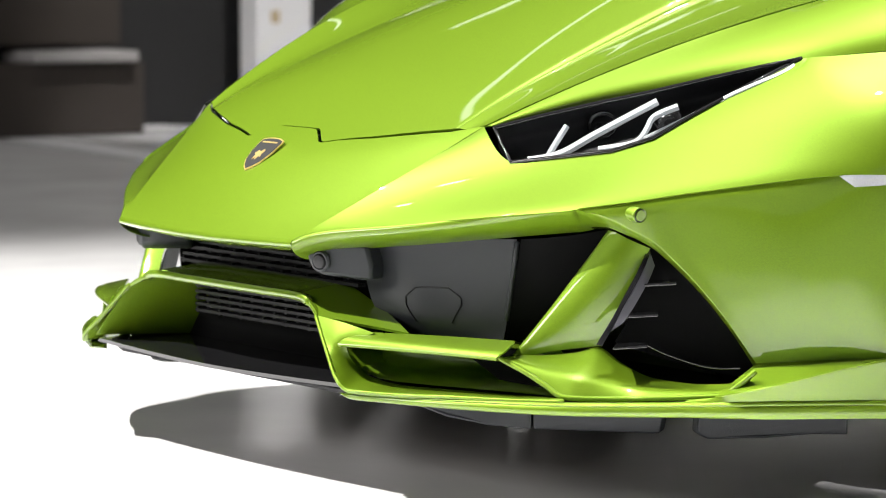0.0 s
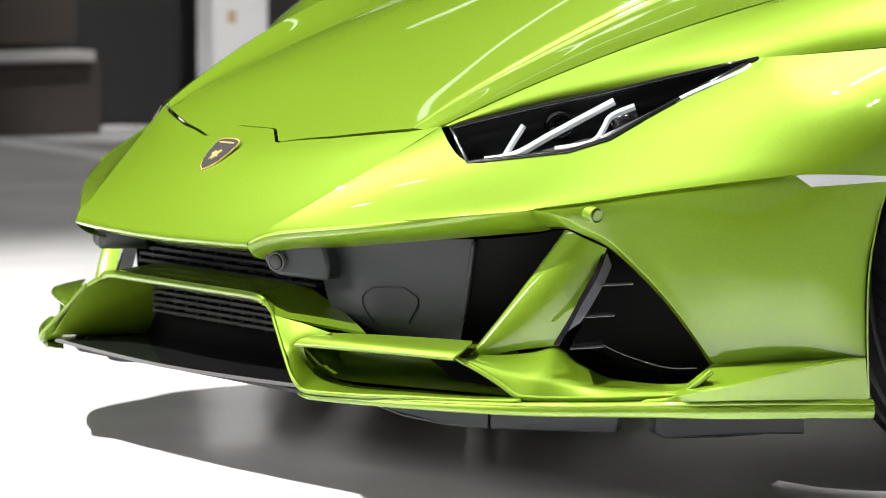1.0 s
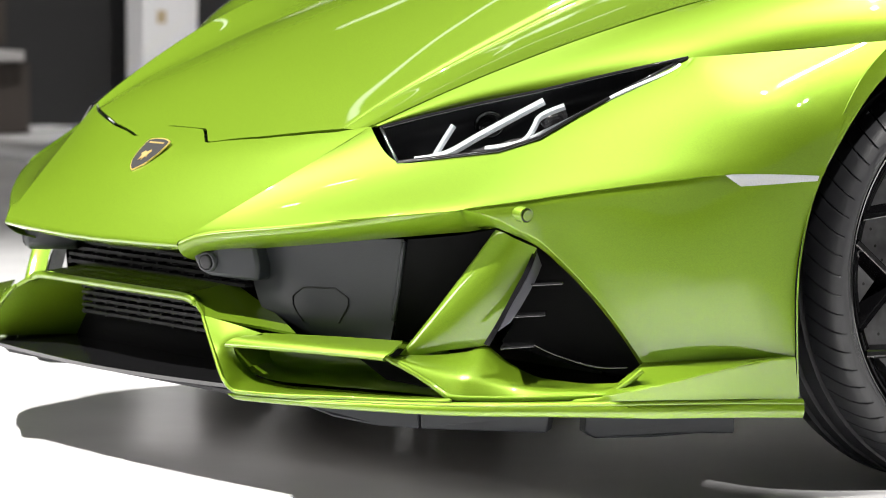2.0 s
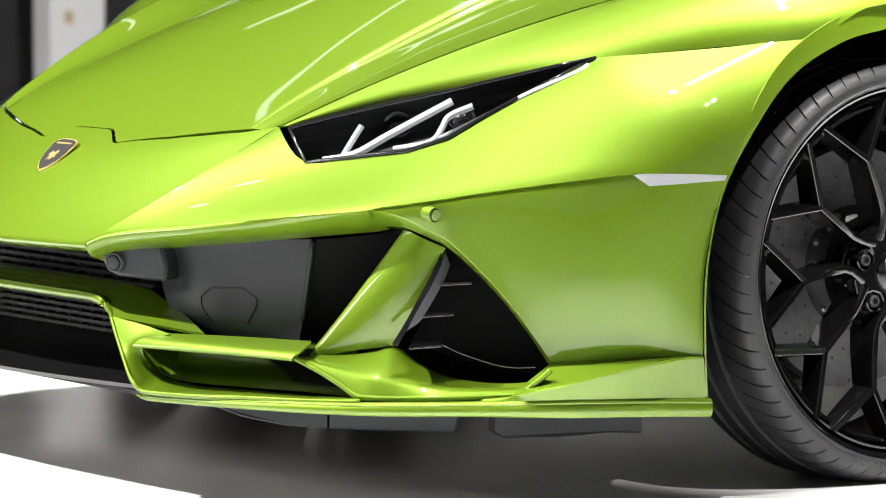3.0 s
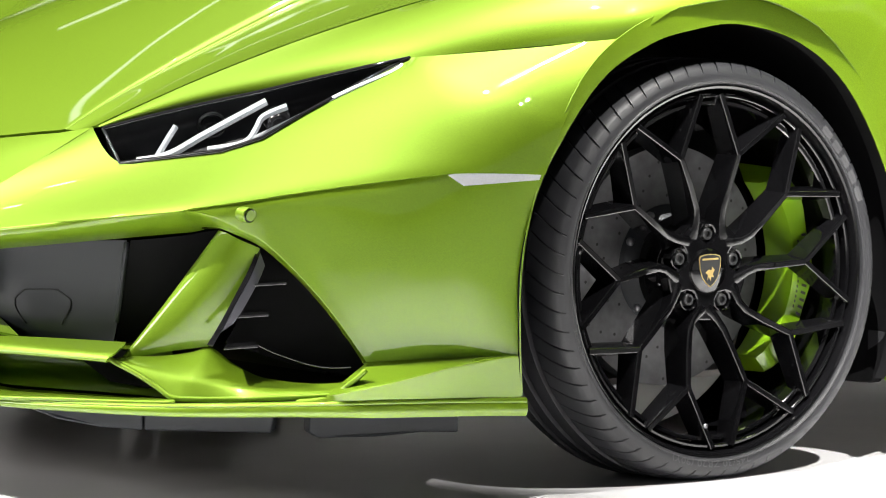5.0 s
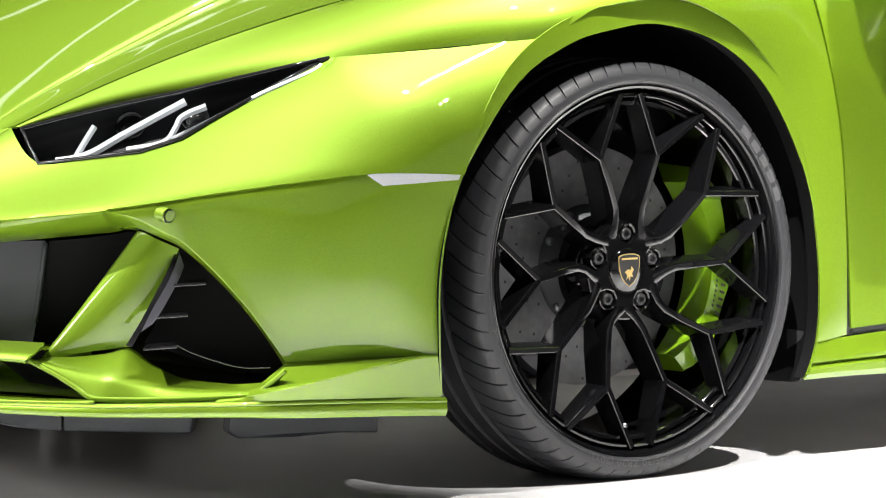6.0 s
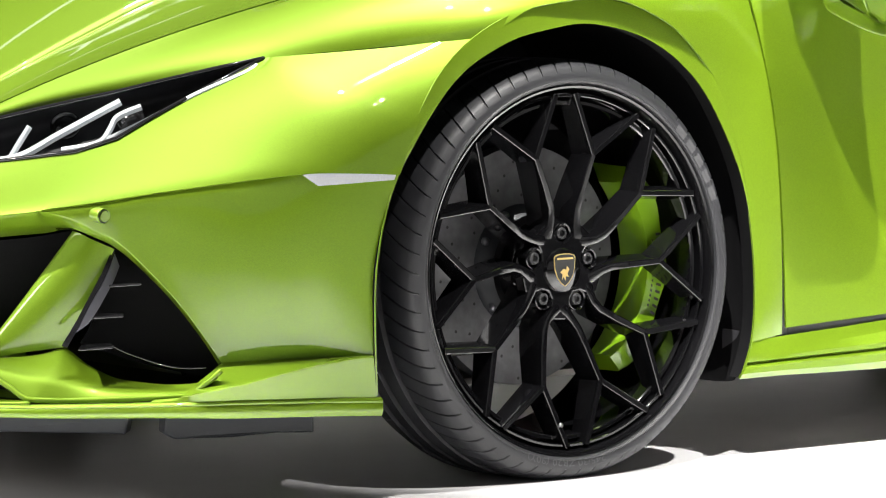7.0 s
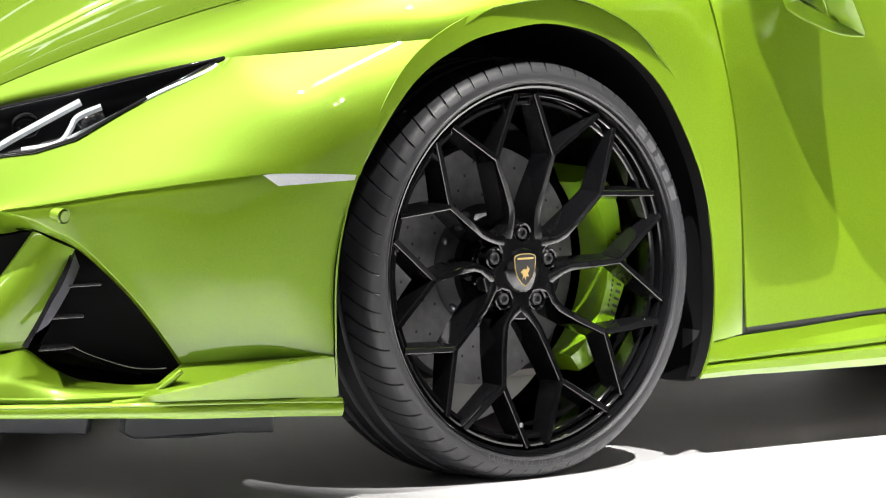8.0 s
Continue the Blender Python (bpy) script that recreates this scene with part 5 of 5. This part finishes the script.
def build_wheel(x, side, front=True):
    c = (x, HUB_Z)
    wheel = new("wheel")
    wheel.parent = car
    if front:
        wheel.matrix_local = lean(x, side)
    wheel["label"] = "gloss black forked-spoke alloy wheel with low tyre"
    tyre = part("tyre", [tread(c, 0)], RUBBER, wheel, "low-profile black tyre", side=side, fix=True, sharp=35)
    if front and side > 0:
        part("size_lettering", [round_text("245/30 ZR20 (90Y)", 0.0150, 0.2960, 185, c, 1.35)], RUBBER_MARK, tyre, side=side, smooth=False)
        part("outside_lettering", [round_text("OUTSIDE", 0.0100, 0.2970, 251, c, 1.3)], RUBBER_MARK, tyre, side=side, smooth=False)
        for k, (d0, d1) in enumerate(((44, 48.5), (50, 54), (55.5, 59.5), (61, 65), (66.5, 71))):
            arc = [on_wheel(c, 0.2965, d, sidewall(0.2965) + 0.0008) for d in np.linspace(d0, d1, 5)] + [on_wheel(c, 0.3095, d, sidewall(0.3095) + 0.0008) for d in np.linspace(d1, d0, 5)]
            part("maker_bar", [(np.array(arc), [tuple(range(10))])], RUBBER_MARK, tyre, side=side, fix=True, smooth=False)
    rim_prof = [(0.262, 0.72), (0.264, 0.80), (0.2655, 0.86), (0.2675, 0.900), (0.2700, 0.914), (0.2790, 0.918), (0.2815, 0.928), (0.2830, 0.9355), (0.2858, 0.9415), (0.2890, 0.9430), (0.2915, 0.941), (0.2920, 0.925)]
    part("rim", [revolve(rim_prof, 120, (x, 0, HUB_Z))], RIM, wheel, side=side, fix=True, sharp=35)
    part("rim_ring", [revolve([(0.2715, 0.912), (0.2720, 0.9300), (0.2735, 0.9315), (0.2765, 0.9315), (0.2780, 0.9300), (0.2785, 0.912)], 120, (x, 0, HUB_Z))], RIM, wheel, side=side, fix=True, sharp=35)
    part("window_lip", [revolve([(0.2570, 0.890), (0.2590, 0.9195), (0.2610, 0.9215), (0.2655, 0.9220), (0.2670, 0.9205), (0.2675, 0.905)], 120, (x, 0, HUB_Z))], RIM, wheel, side=side, fix=True, sharp=35)
    for k in range(10):
        node_deg = 16.5 + 36 * k
        lug_deg = 70.5 + 72 * round((node_deg - 70.5) / 72)
        turn = 1 if node_deg > lug_deg else -1
        straight = lambda a, b, n: np.linspace(np.array(a), np.array(b), n)
        # each pair of legs bows round a bolt and meets the next pair on the hub
        leg = [on_wheel(c, r, lug_deg + off + turn * d, w) for r, off, d, w in ((0.050, 5, 37, 0.909), (0.060, 5, 31, 0.911), (0.070, 5, 23.5, 0.912), (0.083, 5, 18, 0.913), (0.100, 4, 15.5, 0.9155), (0.135, 2, 16.5, 0.921), (0.190, 0, 18, 0.929))]
        sp = part("spoke", [spoke(leg, (0.040, 0.036, 0.030, 0.026, 0.024, 0.022, 0.019), (0.030, 0.034, 0.040, 0.046, 0.050, 0.048, 0.042))], RIM, wheel, side=side, fix=True, sharp=30)
        for s in (-1, 1):
            tip = on_wheel(c, 0.2775, node_deg + s * 14.0, 0.936)
            start = on_wheel(c, 0.1885, node_deg, 0.929)
            part("prong", [spoke(straight(start, tip, 4), np.interp(range(4), (0, 3), (0.019, 0.020)), np.interp(range(4), (0, 3), (0.042, 0.030)))], RIM, sp, side=side, fix=True, sharp=30)
    hub = part("hub", [revolve([(0.086, 0.845), (0.080, 0.878), (0.072, 0.889), (0.050, 0.893), (0.042, 0.905)], 60, (x, 0, HUB_Z))], RIM, wheel, side=side, fix=True)
    star = []
    for k in range(5):
        star += [on_wheel(c, r, 39.5 + d + 72 * k, 0.9105) for r, d in ((0.050, -22), (0.066, -16), (0.080, -9), (0.080, 9), (0.066, 16), (0.050, 22), (0.043, 36))]
    part("hub_plate", [prism(star, (0, -0.022, 0))], RIM, wheel, side=side, fix=True, smooth=False, bevel=0.003)
    cap = part("centre_cap", [revolve([(0.036, 0.900), (0.0355, 0.912), (0.033, 0.916), (0.0, 0.9165)], 40, (x, 0, HUB_Z))], RIM, wheel, side=side, fix=True)
    rr, uu, nn = (1, 0, 0), (0, 0, 1), (0, 1, 0)
    cc = (x, 0.9165, HUB_Z)
    part("cap_gold_edge", [prism(shield(cc, rr, uu, 0.0435, 0.0520, 0.0, np.array(nn)), (0, 0.0012, 0))], GOLD, cap, side=side, fix=True, smooth=False)
    part("cap_field", [prism(shield(cc, rr, uu, 0.0405, 0.0490, 0.0013, np.array(nn)), (0, 0.0005, 0))], INK, cap, side=side, fix=True, smooth=False)
    blot = [(-0.30, 0.02), (-0.10, 0.14), (0.06, 0.10), (0.10, 0.24), (0.24, 0.12), (0.12, -0.04), (0.20, -0.16), (0.02, -0.14), (0.0, -0.30), (-0.10, -0.14), (-0.2, -0.26), (-0.16, -0.06)]
    part("cap_emblem", [prism([(x + a * 0.034, 0.9186, HUB_Z + b * 0.042 - 0.004) for a, b in blot], (0, 0.0006, 0))], GOLD, cap, side=side, fix=True, smooth=False)
    part("cap_bar", [prism([(x + a, 0.9186, HUB_Z + b) for a, b in ((-0.016, 0.0165), (0.016, 0.0165), (0.016, 0.0195), (-0.016, 0.0195))], (0, 0.0005, 0))], GOLD, cap, side=side, fix=True, smooth=False)
    for k in range(5):
        lx, lw, lz = on_wheel(c, 0.057, 75 + 72 * k, 0.0)
        part("bolt_seat", [revolve([(0.0185, 0.890), (0.0180, 0.9085), (0.0165, 0.9100), (0.0145, 0.9080), (0.0135, 0.898), (0.0, 0.897)], 24, (lx, 0, lz))], RIM, wheel, side=side, fix=True, sharp=35)
        part("wheel_bolt", [revolve([(0.0100, 0.897), (0.0096, 0.908), (0.0085, 0.9095), (0.0055, 0.9095), (0.0052, 0.904), (0.0, 0.904)], 12, (lx, 0, lz))], BOLT, wheel, side=side, fix=True, sharp=30)
    part("valve", [revolve([(0.004, 0.905), (0.004, 0.935), (0.0, 0.936)], 10, on_wheel(c, 0.243, 186, 0.0))], STEEL, wheel, side=side, fix=True)
    return wheel


def build_brake(x, side):
    disc = part("brake_disc", [revolve([(0.095, 0.812), (0.190, 0.812), (0.1905, 0.810), (0.1905, 0.782), (0.095, 0.782)], 90, (x, 0, HUB_Z))], DISC, car, "grey drilled ceramic brake disc", side=side, fix=True, sharp=30)
    part("disc_hat", [revolve([(0.098, 0.800), (0.098, 0.816), (0.088, 0.8175), (0.082, 0.835), (0.05, 0.838), (0.0, 0.838)], 48, (x, 0, HUB_Z))], GREY, disc, side=side, fix=True)
    hole = None
    for k in range(60):
        px, pw, pz = on_wheel((x, HUB_Z), (0.112, 0.130, 0.148, 0.166, 0.180)[k % 5], k * 6 + (k % 5) * 2.0, 0)
        if hole is None:
            a = np.linspace(0, 2 * math.pi, 8, endpoint=False)
            hole = part("drill_hole", [(np.stack([0.0026 * np.sin(a), 0 * a + 0.8126, 0.0026 * np.cos(a)], 1), [tuple(range(8))])], INK, disc, side=side, smooth=False)
            ob = hole
        else:
            ob = new("drill_hole", hole.data)
            ob.parent = disc
        ob.location = (px, 0, pz)
    for k in range(10):
        bx, bw, bz = on_wheel((x, HUB_Z), 0.090, 10 + 36 * k, 0)
        part("disc_bolt", [revolve([(0.007, 0.815), (0.0065, 0.823), (0.0, 0.823)], 10, (bx, 0, bz))], STEEL, disc, side=side, fix=True)
    cal = new("brake_caliper")
    cal.parent = car
    cal["label"] = "bright green six-piston brake caliper"
    degs = np.linspace(50, 138, 24)
    rows = []
    for d in degs:
        e = math.sin(math.pi * (d - 50) / 88) ** 0.35
        wob = 0.004 * math.cos(radians((d - 94) * 12))
        rows.append([on_wheel((x, HUB_Z), r, d, w) for r, w in ((0.198, 0.825), (0.199, 0.862 + 0.012 * e), (0.203, 0.872 + 0.014 * e), (0.236 + 0.004 * e + wob, 0.872 + 0.014 * e), (0.240 + 0.006 * e + wob, 0.867 + 0.012 * e), (0.241 + 0.009 * e + wob, 0.835), (0.241 + 0.009 * e, 0.77))])
    cap0 = [tuple(range(7))]
    q, fs = loft(rows, 7, 24, (0, 1, 0), pchip)
    fs += [tuple(range(7)), tuple(range(23 * 7, 24 * 7))]
    part("caliper_body", [(q, fs)], CALIPER, cal, side=side, fix=True, sharp=45)
    for d in (66, 84, 104, 122):
        bx, bw, bz = on_wheel((x, HUB_Z), 0.236, d, 0)
        part("piston_boss", [revolve([(0.0125, 0.84), (0.0125, 0.870), (0.0105, 0.8735), (0.0, 0.8735)], 20, (bx, 0, bz))], CALIPER, cal, side=side, fix=True, sharp=40)
    part("bleed_screw", [revolve([(0.006, 0.85), (0.006, 0.878), (0.0, 0.879)], 10, on_wheel((x, HUB_Z), 0.225, 88, 0))], STEEL, cal, side=side, fix=True)
    if side > 0:
        for r, h, d0, d1 in ((0.224, 0.010, 78, 112), (0.210, 0.003, 80, 110)):
            for d in np.arange(d0, d1, 3.0 if h > 0.005 else 2.2):
                part("maker_bar", [prism([on_wheel((x, HUB_Z), r + a, d + b, 0.8920) for a, b in ((-h / 2, 0.0), (h / 2, 0.3), (h / 2, 1.4), (-h / 2, 1.1))], (0, 0.0006, 0))], INK, cal, side=side, fix=True, smooth=False)


for side in (1, -1):
    build_wheel(HUB_X, side)
    build_brake(HUB_X, side)

# ---- cabin and rear of the car, out of the camera's sight ----
TINT = plain("dark_tinted_glass", (0.01, 0.012, 0.014), 0.05, coat=0.5)
screen = [[(0.325, 0, 0.952), (0.33, 0.35, 0.940), (0.36, 0.66, 0.905)], [(0.62, 0, 1.065), (0.64, 0.33, 1.055), (0.70, 0.60, 1.01)], [(0.95, 0, 1.140), (0.97, 0.30, 1.132), (1.02, 0.53, 1.10)]]
part("windscreen", [loft(both(screen), 25, 13, (-0.4, 0, 1))], TINT, car, "dark raked windscreen", thick=0.005)
roof = [[(0.955, 0, 1.141), (0.975, 0.30, 1.133), (1.025, 0.53, 1.101)], [(1.25, 0, 1.165), (1.25, 0.30, 1.158), (1.25, 0.53, 1.125)], [(1.65, 0, 1.145), (1.65, 0.30, 1.138), (1.62, 0.52, 1.105)], [(2.3, 0, 1.02), (2.3, 0.28, 1.01), (2.25, 0.48, 0.98)], [(3.0, 0, 0.93), (3.0, 0.28, 0.925), (3.0, 0.5, 0.90)], [(3.45, 0, 0.88), (3.45, 0.28, 0.875), (3.44, 0.5, 0.85)]]
part("roof", [loft(both(roof), 25, 40, (0, 0, 1))], PAINT, car, thick=0.005)
tail = [[(3.45, 0, 0.88), (3.45, 0.5, 0.85), (3.38, 0.93, 0.80)], [(3.50, 0, 0.65), (3.50, 0.5, 0.62), (3.42, 0.95, 0.58)], [(3.44, 0, 0.24), (3.44, 0.5, 0.24), (3.36, 0.94, 0.26)]]
part("tail_panel", [loft(both(tail), 21, 13, (1, 0, 0))], PAINT, car, thick=0.005)
for side in (1, -1):
    glass = [[(0.37, 0.665, 0.90), (0.71, 0.605, 1.006), (1.03, 0.535, 1.096), (1.62, 0.525, 1.10), (2.2, 0.49, 0.985)], [(0.43, 0.85, 0.835), (0.72, 0.87, 0.872), (1.10, 0.88, 0.905), (1.70, 0.91, 0.925), (2.2, 0.90, 0.93)]]
    part("side_window", [loft(glass, 25, 9, (0, 1, 0.5))], TINT, car, side=side, thick=0.004)
    haunch = [[(2.2, 0.49, 0.982), (2.6, 0.49, 0.945), (3.0, 0.5, 0.90), (3.44, 0.5, 0.85)], [(1.95, 0.80, 0.945), (2.5, 0.84, 0.90), (3.0, 0.85, 0.87), (3.40, 0.80, 0.83)], [(1.705, 0.935, 0.80), (2.4, 0.97, 0.80), (2.95, 0.965, 0.78), (3.38, 0.93, 0.76)], [(1.705, 0.92, 0.70), (2.35, 0.97, 0.725), (2.95, 0.965, 0.72), (3.40, 0.94, 0.66)]]
    part("rear_fender", [loft(haunch, 25, 20, (0, 0.6, 1))], PAINT, car, side=side, thick=0.005)
    fore = [[(1.705, 0.92, 0.70), (2.0, 0.95, 0.71), (2.35, 0.97, 0.725)], [(1.705, 0.87, 0.56), (2.0, 0.93, 0.56), (2.28, 0.968, 0.56)], [(1.705, 0.945, 0.34), (2.0, 0.955, 0.34), (2.25, 0.965, 0.34)], [(1.705, 0.965, 0.26), (2.0, 0.965, 0.2), (2.27, 0.965, 0.16)]]
    part("rear_quarter", [loft(fore, 15, 15, (0, 1, 0))], PAINT, car, side=side, thick=0.005)
    aft = [[(2.95, 0.965, 0.72), (3.2, 0.955, 0.70), (3.40, 0.94, 0.66)], [(3.04, 0.965, 0.45), (3.2, 0.96, 0.45), (3.40, 0.945, 0.45)], [(3.03, 0.96, 0.22), (3.2, 0.955, 0.24), (3.36, 0.94, 0.26)]]
    part("rear_corner", [loft(aft, 11, 11, (0, 1, 0))], PAINT, car, side=side, thick=0.005)
    build_wheel(HUB_X + 2.62, side, front=False)

# ---- background of the stand ----
pillar = thing("pillar", "white square pillar with a faint gold mark", "pillar", kind="structure")
part("shaft", [box(3.985, 4.235, -8.95, -8.80, 0.0, 3.2)], PALE, pillar, fix=True, smooth=False, bevel=0.01)
part("gold_mark", [box(4.045, 4.085, -8.80, -8.797, 0.42, 0.47)], plain("faint_gold", (0.42, 0.33, 0.2), 0.5), pillar, "faint gold mark", fix=True, smooth=False)
bench = thing("display_counter", "dark brown counter with a pale shelf edge", "counter")
part("body", [box(2.55, 3.45, -9.15, -8.75, 0.0, 0.28)], BROWN_WALL, bench, fix=True, smooth=False, bevel=0.01)
SHELF = plain("grey_shelf", (0.30, 0.29, 0.29), 0.5, scale=3)
part("shelf_edge", [box(2.95, 3.40, -9.0, -8.7, 0.285, 0.325)], SHELF, bench, fix=True, smooth=False, bevel=0.004)
part("panel", [box(2.6, 3.40, -9.15, -8.85, 0.345, 0.9)], BROWN_WALL, bench, fix=True, smooth=False, bevel=0.01)

# pale strips laid on the floor in place of its reflected light lines
for a, b in (((2.97, 8.85), (3.79, 9.15)), ((2.88, 8.60), (2.72, 7.15))):
    (x0, y0), (x1, y1) = a, b
    n = np.array((y1 - y0, x0 - x1)) / math.dist(a, b) * 0.10
    setting("floor_reflection", [prism([(x0 - n[0], -y0 + n[1], 0.001), (x0 + n[0], -y0 - n[1], 0.001), (x1 + n[0], -y1 - n[1], 0.001), (x1 - n[0], -y1 + n[1], 0.001)], (0, 0, 0.003))], PALE, "pale strip on the floor imitating a reflection", "tape")
